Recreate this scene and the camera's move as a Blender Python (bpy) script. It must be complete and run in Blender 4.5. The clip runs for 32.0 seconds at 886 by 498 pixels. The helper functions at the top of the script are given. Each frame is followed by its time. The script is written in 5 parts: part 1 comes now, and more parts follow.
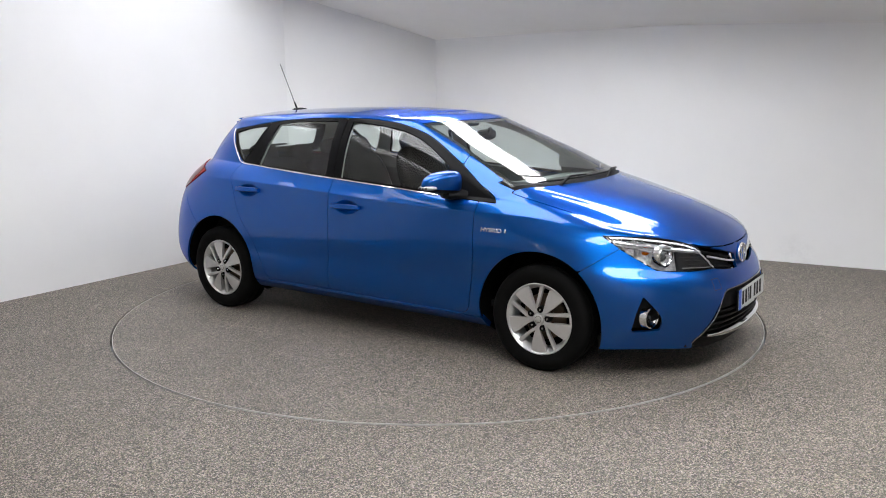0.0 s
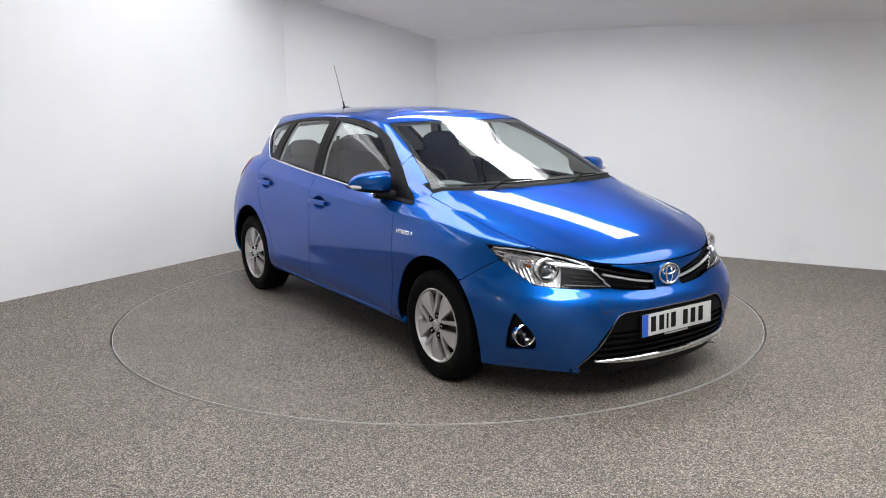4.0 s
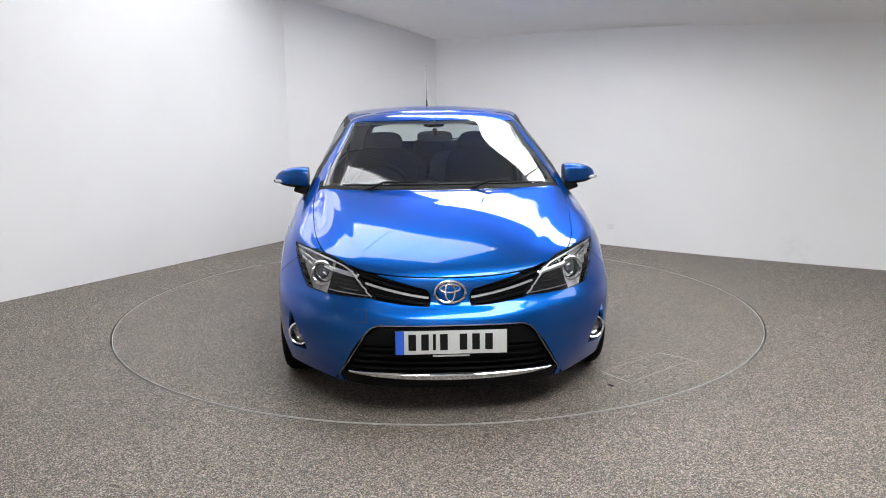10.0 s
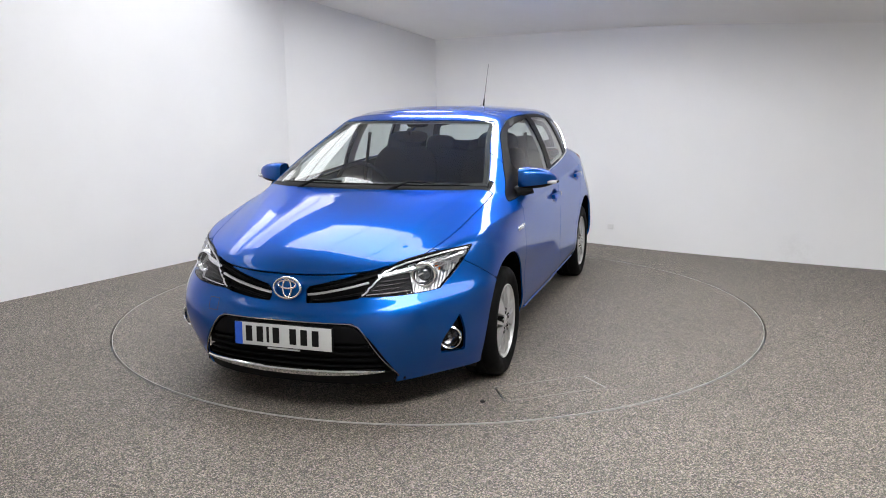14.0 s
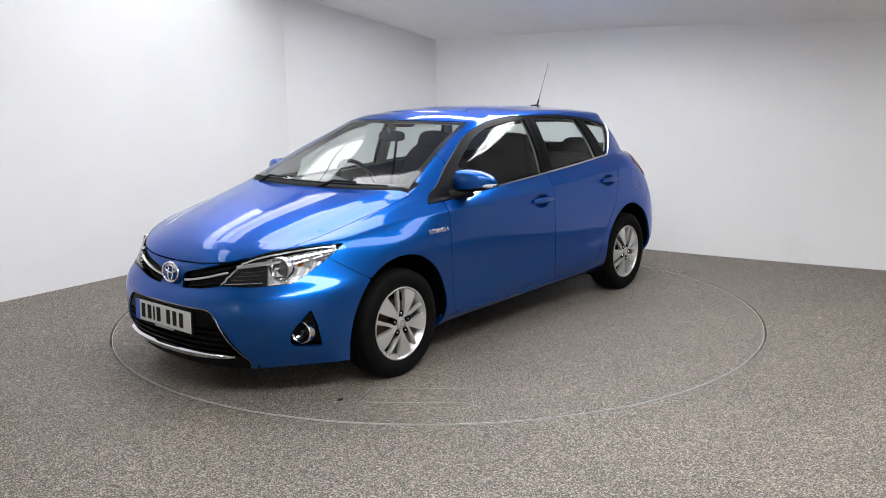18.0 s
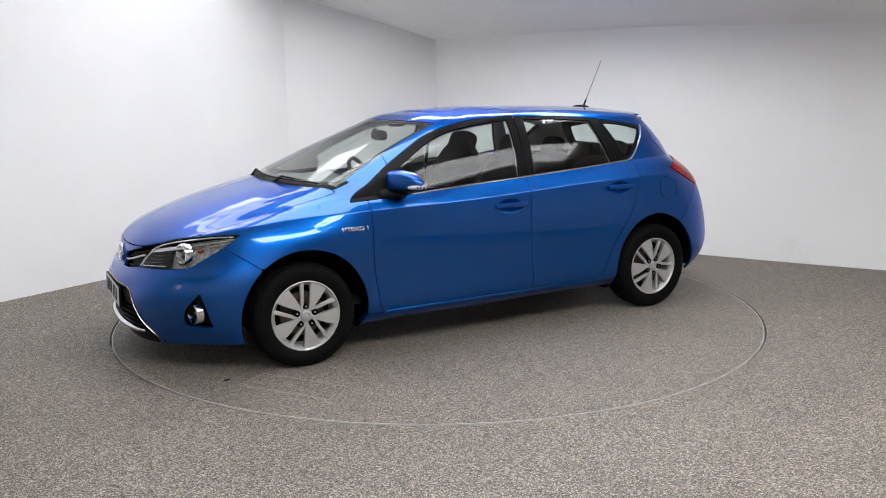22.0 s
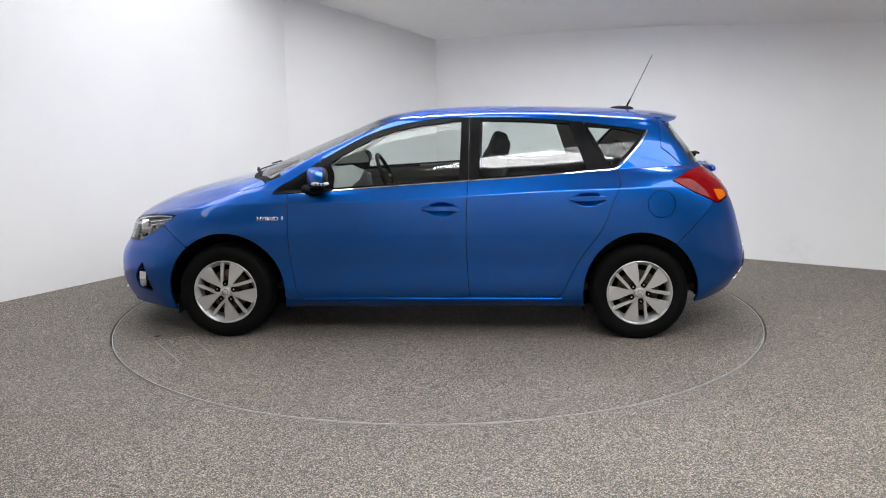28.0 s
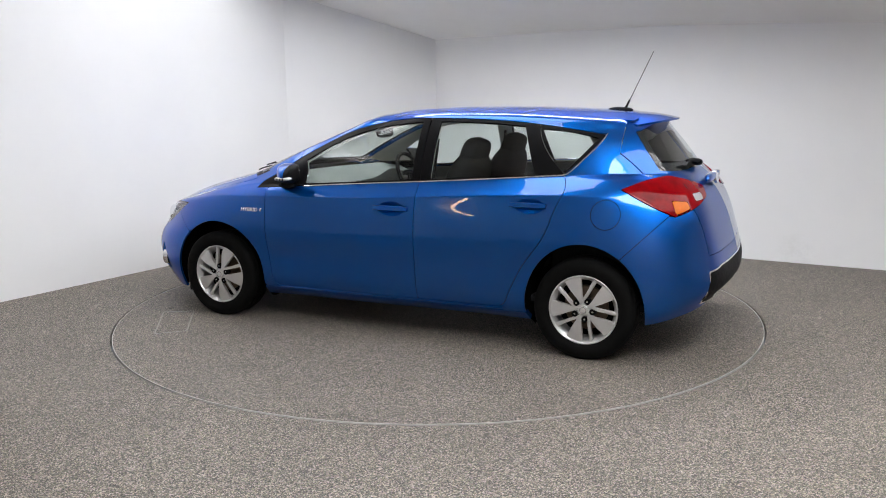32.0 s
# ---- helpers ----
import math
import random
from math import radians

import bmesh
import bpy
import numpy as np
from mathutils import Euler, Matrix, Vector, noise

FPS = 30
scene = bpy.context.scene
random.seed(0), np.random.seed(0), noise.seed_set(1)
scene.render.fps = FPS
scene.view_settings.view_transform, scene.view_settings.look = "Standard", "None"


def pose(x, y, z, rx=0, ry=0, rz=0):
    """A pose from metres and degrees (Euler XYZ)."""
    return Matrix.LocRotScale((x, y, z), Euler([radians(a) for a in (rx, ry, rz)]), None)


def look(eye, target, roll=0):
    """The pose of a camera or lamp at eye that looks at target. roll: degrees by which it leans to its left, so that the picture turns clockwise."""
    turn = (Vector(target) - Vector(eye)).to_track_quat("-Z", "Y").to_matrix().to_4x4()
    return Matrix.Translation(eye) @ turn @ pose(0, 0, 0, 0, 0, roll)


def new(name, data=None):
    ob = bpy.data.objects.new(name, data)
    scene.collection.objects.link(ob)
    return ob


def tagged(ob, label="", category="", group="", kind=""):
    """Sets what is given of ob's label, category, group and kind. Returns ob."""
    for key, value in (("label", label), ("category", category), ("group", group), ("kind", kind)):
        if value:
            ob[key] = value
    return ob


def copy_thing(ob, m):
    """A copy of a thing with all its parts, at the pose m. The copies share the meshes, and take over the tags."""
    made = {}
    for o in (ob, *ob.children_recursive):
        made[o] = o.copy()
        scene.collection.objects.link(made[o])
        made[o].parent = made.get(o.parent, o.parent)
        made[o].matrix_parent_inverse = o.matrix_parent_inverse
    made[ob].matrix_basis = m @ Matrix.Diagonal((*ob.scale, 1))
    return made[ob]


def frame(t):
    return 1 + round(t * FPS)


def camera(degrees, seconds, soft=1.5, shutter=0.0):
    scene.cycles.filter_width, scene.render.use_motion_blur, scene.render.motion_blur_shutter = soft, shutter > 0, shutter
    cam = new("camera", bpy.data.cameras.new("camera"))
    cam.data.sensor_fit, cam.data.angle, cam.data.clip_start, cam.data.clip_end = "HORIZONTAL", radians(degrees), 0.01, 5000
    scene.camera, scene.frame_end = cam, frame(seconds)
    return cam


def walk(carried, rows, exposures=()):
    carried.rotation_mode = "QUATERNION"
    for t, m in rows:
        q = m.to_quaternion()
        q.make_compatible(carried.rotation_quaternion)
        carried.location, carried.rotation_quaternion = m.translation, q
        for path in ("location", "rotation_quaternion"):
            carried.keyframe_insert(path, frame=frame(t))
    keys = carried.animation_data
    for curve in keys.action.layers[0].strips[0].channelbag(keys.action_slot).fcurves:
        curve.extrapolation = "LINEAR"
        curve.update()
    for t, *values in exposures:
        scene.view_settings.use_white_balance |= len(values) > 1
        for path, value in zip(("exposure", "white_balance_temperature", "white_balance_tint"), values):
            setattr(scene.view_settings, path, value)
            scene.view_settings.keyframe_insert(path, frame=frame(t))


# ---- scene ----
cam = camera(56.42, 32.0, soft=1.0)

# ---- camera: stands still before the turntable ----
EYE, YAW, PITCH, ROLL = (0.0, -5.863, 1.515), 0.356, -10.619, -0.617


def still_pose():
    a, b = radians(YAW), radians(PITCH)
    ahead = Vector((math.sin(a) * math.cos(b), math.cos(a) * math.cos(b), math.sin(b)))
    return look(EYE, Vector(EYE) + ahead, ROLL)


walk(cam, [(0.0, still_pose()), (32.0, still_pose())])

# ---- light: daylight through the glazed strips in the raked roof ----
world = bpy.data.worlds.new("studio_air")
world.use_nodes = True
world.node_tree.nodes["Background"].inputs[0].default_value = (0.75, 0.82, 0.9, 1)
world.node_tree.nodes["Background"].inputs[1].default_value = 0.25
scene.world = world
scene.view_settings.exposure = 0.50
ROOF_GLOW = (10.5, 4.0, 2.3, 2.4, 3.5, 12.0)


# ---- materials ----
def material(name):
    m = bpy.data.materials.new(name)
    m.use_nodes = True
    t = m.node_tree
    return m, t, t.nodes["Principled BSDF"], t.nodes, t.links


def put(b, **kw):
    for k, v in kw.items():
        b.inputs[k.replace("_", " ")].default_value = v


def grain(t, scale, detail=4, rough=0.6, coord="Object"):
    tc, nz = t.nodes.new("ShaderNodeTexCoord"), t.nodes.new("ShaderNodeTexNoise")
    nz.inputs["Scale"].default_value, nz.inputs["Detail"].default_value, nz.inputs["Roughness"].default_value = scale, detail, rough
    t.links.new(tc.outputs[coord], nz.inputs["Vector"])
    return nz


def ramp(t, src, stops):
    r = t.nodes.new("ShaderNodeValToRGB")
    e = r.color_ramp.elements
    while len(e) < len(stops):
        e.new(0.5)
    for el, (p, c) in zip(e, stops):
        el.position = p
        el.color = (*c, 1) if hasattr(c, "__len__") else (c, c, c, 1)
    t.links.new(src, r.inputs["Fac"])
    return r


def mix(t, fac, a, b, how="MIX"):
    m = t.nodes.new("ShaderNodeMix")
    m.data_type, m.blend_type = "RGBA", how
    for s, v in ((0, fac), (6, a), (7, b)):
        if hasattr(v, "is_output"):
            t.links.new(v, m.inputs[s])
        else:
            m.inputs[s].default_value = v if s == 0 else (*v, 1)
    return m.outputs[2]


def bump(t, b, height, strength, dist):
    n = t.nodes.new("ShaderNodeBump")
    n.inputs["Strength"].default_value, n.inputs["Distance"].default_value = strength, dist
    t.links.new(height, n.inputs["Height"])
    t.links.new(n.outputs["Normal"], b.inputs["Normal"])


def simple(name, colour, rough, metal=0.0, vary=0.08, scale=40, bumpy=0.0, **kw):
    m, t, b, n, l = material(name)
    nz = grain(t, scale)
    c = ramp(t, nz.outputs["Fac"], [(0.3, tuple(x * (1 - vary) for x in colour)), (0.7, tuple(min(1, x * (1 + vary)) for x in colour))])
    l.new(c.outputs["Color"], b.inputs["Base Color"])
    r = ramp(t, grain(t, scale * 0.23).outputs["Fac"], [(0.3, max(0, rough * 0.88)), (0.7, min(1, rough * 1.12))])
    l.new(r.outputs["Color"], b.inputs["Roughness"])
    put(b, Metallic=metal, **kw)
    if bumpy:
        bump(t, b, nz.outputs["Fac"], bumpy, 0.002)
    return m


def car_paint():
    m, t, b, n, l = material("blue_paint")
    v = n.new("ShaderNodeTexVoronoi")
    v.inputs["Scale"].default_value = 900
    tc = n.new("ShaderNodeTexCoord")
    l.new(tc.outputs["Object"], v.inputs["Vector"])
    flake = mix(t, 0.25, (0.0001, 0.080, 0.355), v.outputs["Color"], "SOFT_LIGHT")
    l.new(flake, b.inputs["Base Color"])
    put(b, Metallic=0.92, Roughness=0.34, Specular_IOR_Level=0.1, Specular_Tint=(0.0, 0.42, 0.95, 1), Coat_Weight=1.0, Coat_Roughness=0.008, Coat_IOR=1.45)
    return m


def glass(name, tint, least=0.06):
    m, t, b, n, l = material(name)
    n.remove(b)
    out = n["Material Output"]
    tr, gl, mx, fr = n.new("ShaderNodeBsdfTransparent"), n.new("ShaderNodeBsdfGlossy"), n.new("ShaderNodeMixShader"), n.new("ShaderNodeLayerWeight")
    tr.inputs[0].default_value = (*tint, 1)
    gl.inputs["Roughness"].default_value = 0.01
    fr.inputs["Blend"].default_value = 0.5
    power, gloss = n.new("ShaderNodeMath"), n.new("ShaderNodeMath")
    power.operation, gloss.operation = "POWER", "MULTIPLY_ADD"
    power.inputs[1].default_value = 4.5
    gloss.inputs[1].default_value, gloss.inputs[2].default_value = 0.9, least
    l.new(fr.outputs["Facing"], power.inputs[0])
    l.new(power.outputs[0], gloss.inputs[0])
    l.new(gloss.outputs[0], mx.inputs[0])
    l.new(tr.outputs[0], mx.inputs[1])
    l.new(gl.outputs[0], mx.inputs[2])
    l.new(mx.outputs[0], out.inputs["Surface"])
    return m


def ribbed(name):
    """Bright lamp reflector pressed into fine upright ribs."""
    m, t, b, n, l = material(name)
    w, tc = n.new("ShaderNodeTexWave"), n.new("ShaderNodeTexCoord")
    w.bands_direction = "Y"
    w.inputs["Scale"].default_value = 26
    w.inputs["Distortion"].default_value = 1.2
    l.new(tc.outputs["Object"], w.inputs["Vector"])
    c = ramp(t, grain(t, 45, 3).outputs["Fac"], [(0.3, 0.26), (0.65, 0.62)])
    l.new(c.outputs["Color"], b.inputs["Base Color"])
    put(b, Metallic=0.8, Roughness=0.33)
    bump(t, b, w.outputs["Fac"], 0.35, 0.006)
    return m


def glow(name, colour, strength):
    m, t, b, n, l = material(name)
    put(b, Base_Color=(*colour, 1), Emission_Color=(*colour, 1), Emission_Strength=strength, Roughness=0.6)
    return m


def resin_floor(name, shift):
    """Poured quartz floor: brown, grey and pale grains under a matt binder, with faint tyre dust."""
    m, t, b, n, l = material(name)
    tc = n.new("ShaderNodeTexCoord")
    cols = []
    for scale in (222, 100):
        v = n.new("ShaderNodeTexVoronoi")
        v.inputs["Scale"].default_value = scale
        l.new(tc.outputs["Object"], v.inputs["Vector"])
        sep = n.new("ShaderNodeSeparateColor")
        l.new(v.outputs["Color"], sep.inputs[0])
        cols.append((v, sep))
    fine = ramp(t, cols[0][1].outputs[0], [(0.0, (0.004, 0.0035, 0.003)), (0.30, (0.050, 0.043, 0.033)), (0.55, (0.155, 0.138, 0.111)), (0.8, (0.30, 0.278, 0.236)), (1.0, (0.55, 0.52, 0.46))])
    coarse = ramp(t, cols[1][1].outputs[1], [(0.0, (0.073, 0.063, 0.049)), (0.5, (0.147, 0.134, 0.107)), (1.0, (0.226, 0.212, 0.175))])
    c = mix(t, 0.16, fine.outputs["Color"], coarse.outputs["Color"])
    c = mix(t, 0.22, c, cols[0][0].outputs["Color"], "SOFT_LIGHT")
    dust = ramp(t, grain(t, 1.1 + shift, 5, 0.65).outputs["Fac"], [(0.35, 0.77), (0.65, 0.92)])
    c = mix(t, 1.0, c, dust.outputs["Color"], "MULTIPLY")
    l.new(c, b.inputs["Base Color"])
    put(b, Roughness=0.62)
    bump(t, b, cols[0][0].outputs["Distance"], 0.35, 0.002)
    return m


SCUFF = (3.2, 1.34, 0.06)


def wall_paint():
    m, t, b, n, l = material("white_wall_paint")
    big = ramp(t, grain(t, 0.9, 5, 0.6).outputs["Fac"], [(0.3, (0.82, 0.82, 0.825)), (0.7, (0.86, 0.86, 0.86))])
    # a grey scuff low on the wall where tyres have leaned
    tc, off, length = n.new("ShaderNodeTexCoord"), n.new("ShaderNodeVectorMath"), n.new("ShaderNodeVectorMath")
    off.operation, length.operation = "SUBTRACT", "LENGTH"
    off.inputs[1].default_value = SCUFF
    l.new(tc.outputs["Object"], off.inputs[0])
    l.new(off.outputs[0], length.inputs[0])
    near = ramp(t, length.outputs["Value"], [(0.02, 1.0), (0.26, 0.0)])
    blot = ramp(t, grain(t, 9, 6, 0.75).outputs["Fac"], [(0.42, 0.0), (0.75, 0.22)])
    both = mix(t, 1.0, near.outputs["Color"], blot.outputs["Color"], "MULTIPLY")
    c = mix(t, both, big.outputs["Color"], (0.30, 0.29, 0.28))
    l.new(c, b.inputs["Base Color"])
    put(b, Roughness=0.75)
    bump(t, b, grain(t, 160, 3).outputs["Fac"], 0.08, 0.002)
    return m


PAINT = car_paint()
GLASS = glass("window_glass", (0.86, 0.915, 0.89))
LENS = glass("clear_lens", (0.95, 0.96, 0.97), 0.02)
RUBBER = simple("tyre_rubber", (0.004, 0.004, 0.004), 0.7, bumpy=0.2, scale=90, Specular_IOR_Level=0.07)
BLACK = simple("black_plastic", (0.005, 0.005, 0.0055), 0.55, scale=200, bumpy=0.05, Specular_IOR_Level=0.1)
GLOSSBLACK = simple("gloss_black_trim", (0.004, 0.004, 0.0045), 0.4, scale=60, Specular_IOR_Level=0.07)
DARK = simple("dark_underbody", (0.004, 0.004, 0.004), 0.9, Specular_IOR_Level=0.0)
CHROME = simple("chrome", (0.82, 0.83, 0.85), 0.09, 1.0, vary=0.02)
SILVER = simple("silver_alloy", (0.58, 0.575, 0.57), 0.34, 0.65, vary=0.03, scale=25)
DARKSILVER = simple("dark_cast_alloy", (0.16, 0.16, 0.165), 0.5, 0.6)
IRON = simple("brake_iron", (0.12, 0.085, 0.06), 0.6, 0.6)
RED = simple("red_lens", (0.19, 0.0006, 0.002), 0.06, vary=0.3, scale=14, Specular_IOR_Level=0.15)
AMBER = simple("amber_lens", (0.55, 0.12, 0.004), 0.12, Specular_IOR_Level=0.15)
CLOTH = simple("charcoal_seat_cloth", (0.011, 0.0115, 0.0125), 0.9, scale=300, bumpy=0.15, Specular_IOR_Level=0.2)
DASH = simple("dark_grey_dashboard", (0.15, 0.16, 0.158), 0.6, scale=250, bumpy=0.2)
HEADLINER = simple("pale_grey_headlining", (0.52, 0.53, 0.50), 0.9, scale=200)
WHITE_PLATE = simple("white_plate", (0.56, 0.57, 0.56), 0.4, vary=0.02)
PLATE_BLUE = simple("plate_blue", (0.02, 0.10, 0.55), 0.4)
INK = simple("black_ink", (0.005, 0.005, 0.005), 0.6, Specular_IOR_Level=0.2)
STEEL = simple("brushed_steel_edge", (0.42, 0.41, 0.40), 0.35, 1.0)
EDGE = simple("worn_pale_metal_edge", (0.54, 0.53, 0.51), 0.5, 0.3, vary=0.15, scale=30)
SOCKET = simple("white_socket_plastic", (0.76, 0.76, 0.75), 0.4, vary=0.02)
WALL = wall_paint()
CEIL = simple("pale_ceiling_paint", (0.945, 0.94, 0.925), 0.8, vary=0.03, scale=1.2)
FLOOR = resin_floor("quartz_floor", 0.0)
TABLE = resin_floor("quartz_turntable", 0.35)
CHALK = simple("worn_white_line", (0.28, 0.265, 0.24), 0.7, vary=0.3, scale=60)
GLOWS = [glow("rooflight_glazing", (0.975, 0.98, 1.0), g) for g in ROOF_GLOW]
WARM = glow("warm_tube", (1.0, 0.72, 0.42), 14.0)
CURTAIN = simple("grey_wall", (0.53, 0.53, 0.53), 0.9, scale=3)
BAR = simple("dark_glazing_bar", (0.05, 0.05, 0.055), 0.5)


# ---- small tools ----
def linked(bm, name, mat, parent=None, label="", smooth=40):
    me = bpy.data.meshes.new(name)
    bm.to_mesh(me)
    bm.free()
    if smooth:
        me.shade_smooth()
        me.set_sharp_from_angle(angle=radians(smooth))
    me.materials.append(mat)
    ob = new(name, me)
    if parent:
        ob.parent = parent
    if label:
        ob["label"] = label
    return ob


def part(name, bm, mat, parent, label="", smooth=40):
    return linked(bm, name, mat, parent, label, smooth)


def empty(name, m=None):
    ob = new(name)
    ob.empty_display_size = 0.2
    if m is not None:
        ob.matrix_basis = m
    return ob


def box(bm, x0, x1, y0, y1, z0, z1, bevel=0.0, m=None):
    got = bmesh.ops.create_cube(bm, size=1.0)["verts"]
    bmesh.ops.transform(bm, verts=got, matrix=Matrix.Translation(((x0 + x1) / 2, (y0 + y1) / 2, (z0 + z1) / 2)) @ Matrix.Diagonal((x1 - x0, y1 - y0, z1 - z0, 1)))
    if bevel:
        edges = list({e for v in got for e in v.link_edges})
        res = bmesh.ops.bevel(bm, geom=edges, offset=bevel, segments=2, affect="EDGES", profile=0.7)
        got = list({v for f in res["faces"] for v in f.verts} | {v for v in got if v.is_valid})
    if m is not None:
        bmesh.ops.transform(bm, verts=[v for v in got if v.is_valid], matrix=m)
    return got


def lathe(bm, profile, steps=48, m=None, closed=False):
    """Turns a profile of (radius, height) about the z axis."""
    rings = []
    for r, h in profile:
        rings.append([bm.verts.new((r * math.cos(2 * math.pi * i / steps), r * math.sin(2 * math.pi * i / steps), h)) for i in range(steps)])
    pairs = list(zip(rings, rings[1:])) + ([(rings[-1], rings[0])] if closed else [])
    for a, b in pairs:
        for i in range(steps):
            j = (i + 1) % steps
            bm.faces.new((a[i], a[j], b[j], b[i]))
    if m is not None:
        bmesh.ops.transform(bm, verts=[v for r in rings for v in r], matrix=m)
    return rings


def prism(bm, outline, h0, h1, m=None, bevel=0.0):
    """A flat outline of (x, y), drawn out from h0 to h1 in z."""
    lo = [bm.verts.new((x, y, h0)) for x, y in outline]
    hi = [bm.verts.new((x, y, h1)) for x, y in outline]
    top = bm.faces.new(hi)
    bm.faces.new(lo[::-1])
    n = len(outline)
    for i in range(n):
        j = (i + 1) % n
        bm.faces.new((lo[i], lo[j], hi[j], hi[i]))
    verts = lo + hi
    if bevel:
        res = bmesh.ops.bevel(bm, geom=list(top.edges), offset=bevel, segments=2, affect="EDGES")
        verts = [v for v in set(lo) | {v for f in res["faces"] for v in f.verts} | set(hi) if v.is_valid]
    if m is not None:
        bmesh.ops.transform(bm, verts=verts, matrix=m)
    return verts


def tube(bm, pts, radii, steps=10, caps=True):
    """A round bar through pts."""
    pts = [Vector(p) for p in pts]
    if not hasattr(radii, "__len__"):
        radii = [radii] * len(pts)
    rings, side = [], None
    for i, p in enumerate(pts):
        d = (pts[min(i + 1, len(pts) - 1)] - pts[max(i - 1, 0)]).normalized()
        if side is None:
            side = d.orthogonal().normalized()
        side = (side - d * side.dot(d)).normalized()
        up = d.cross(side)
        rings.append([bm.verts.new(p + radii[i] * (math.cos(a) * side + math.sin(a) * up)) for a in [2 * math.pi * k / steps for k in range(steps)]])
    for a, b in zip(rings, rings[1:]):
        for i in range(steps):
            j = (i + 1) % steps
            bm.faces.new((a[i], a[j], b[j], b[i]))
    if caps:
        bm.faces.new(rings[0][::-1])
        bm.faces.new(rings[-1])


def cubic(pts, knots, at):
    """Natural cubic spline through pts (n, d) at knots, evaluated at the parameters at."""
    p, u = np.asarray(pts, float), np.asarray(knots, float)
    n, h = len(u), np.diff(u)
    a, b = np.eye(n), np.zeros(p.shape)
    for i in range(1, n - 1):
        a[i, i - 1:i + 2] = h[i - 1], 2 * (h[i - 1] + h[i]), h[i]
        b[i] = 6 * ((p[i + 1] - p[i]) / h[i] - (p[i] - p[i - 1]) / h[i - 1])
    s = np.linalg.solve(a, b.reshape(n, -1)).reshape(p.shape)
    i = np.clip(np.searchsorted(u, at, side="right") - 1, 0, n - 2)
    shape = (-1,) + (1,) * (p.ndim - 1)
    hh, t0, t1 = h[i].reshape(shape), (at - u[i]).reshape(shape), (u[i + 1] - at).reshape(shape)
    return s[i] * t1 ** 3 / (6 * hh) + s[i + 1] * t0 ** 3 / (6 * hh) + (p[i] / hh - s[i] * hh / 6) * t1 + (p[i + 1] / hh - s[i + 1] * hh / 6) * t0


def outline(*runs, steps=10):
    """A closed outline of smooth runs that meet at corners."""
    out = []
    for run in runs:
        p = np.asarray(run, float)
        if len(p) == 2:
            out.append(p[:-1] if len(runs) > 1 else p)
            continue
        u = np.concatenate([[0], np.cumsum(np.hypot(*np.diff(p, axis=0).T))])
        out.append(cubic(p, u, np.linspace(0, u[-1], steps * (len(p) - 1) + 1))[:-1])
    return np.concatenate(out)


def inside(poly, q):
    """Signed distance of the points q to the closed polygon, positive inside."""
    a, b = poly, np.roll(poly, -1, axis=0)
    best, odd = np.full(len(q), 1e9), np.zeros(len(q), bool)
    for (ax, ay), (bx, by) in zip(a, b):
        dx, dy = bx - ax, by - ay
        px, py = q[:, 0] - ax, q[:, 1] - ay
        k = np.clip((px * dx + py * dy) / max(dx * dx + dy * dy, 1e-12), 0, 1)
        best = np.minimum(best, (px - k * dx) ** 2 + (py - k * dy) ** 2)
        if ay != by:
            odd ^= ((ay > q[:, 1]) != (by > q[:, 1])) & (q[:, 0] < (bx - ax) * (q[:, 1] - ay) / (by - ay) + ax)
    return np.where(odd, 1, -1) * np.sqrt(best)


# ---- the car's outer skin: feature lines that run round one half, from the nose's middle to the tail's middle ----
# car space: x ahead from the rear axle, y to the car's left, z up from the ground
LINES = []


def line(text):
    LINES.append([[float(n) for n in p.split(",")] for p in text.split()])


# lower edge
line("3.44,0,.15 3.43,.2,.15 3.38,.42,.155 3.28,.572,.165 3.095,.724,.17 2.93,.818,.17 2.6,.82,.175 2.15,.775,.18 1.6,.765,.18 1.06,.765,.185 .5,.775,.19 0,.82,.20 -.36,.808,.235 -.595,.665,.315 -.645,.4,.34 -.67,0,.34")
# lower bumper and sill
line("3.488,0,.25 3.479,.2,.25 3.432,.42,.255 3.33,.585,.265 3.148,.747,.27 2.95,.844,.27 2.6,.866,.27 2.15,.847,.25 1.6,.849,.25 1.06,.850,.255 .5,.852,.26 0,.868,.27 -.375,.853,.30 -.62,.695,.375 -.70,.4,.395 -.725,0,.395")
# middle of the bumpers
line("3.503,0,.425 3.494,.2,.425 3.45,.412,.435 3.361,.602,.45 3.17,.775,.46 2.95,.862,.46 2.6,.885,.46 2.15,.866,.45 1.6,.870,.45 1.06,.872,.45 .5,.873,.46 0,.885,.46 -.387,.866,.47 -.642,.707,.48 -.728,.4,.49 -.75,0,.49")
# crease of the bumpers
line("3.482,0,.502 3.474,.2,.502 3.428,.411,.514 3.339,.595,.534 3.157,.757,.55 2.948,.854,.552 2.6,.888,.555 2.15,.873,.535 1.6,.8735,.535 1.06,.8745,.54 .5,.8755,.55 0,.887,.555 -.385,.862,.565 -.628,.703,.58 -.705,.39,.595 -.729,0,.595")
# top of the bumpers
line("3.436,0,.56 3.428,.2,.56 3.392,.40,.575 3.30,.58,.595 3.13,.73,.61 2.94,.83,.62 2.6,.886,.665 2.15,.878,.63 1.6,.875,.62 1.06,.875,.63 .5,.876,.64 0,.885,.65 -.38,.853,.66 -.608,.693,.68 -.675,.38,.70 -.70,0,.70")
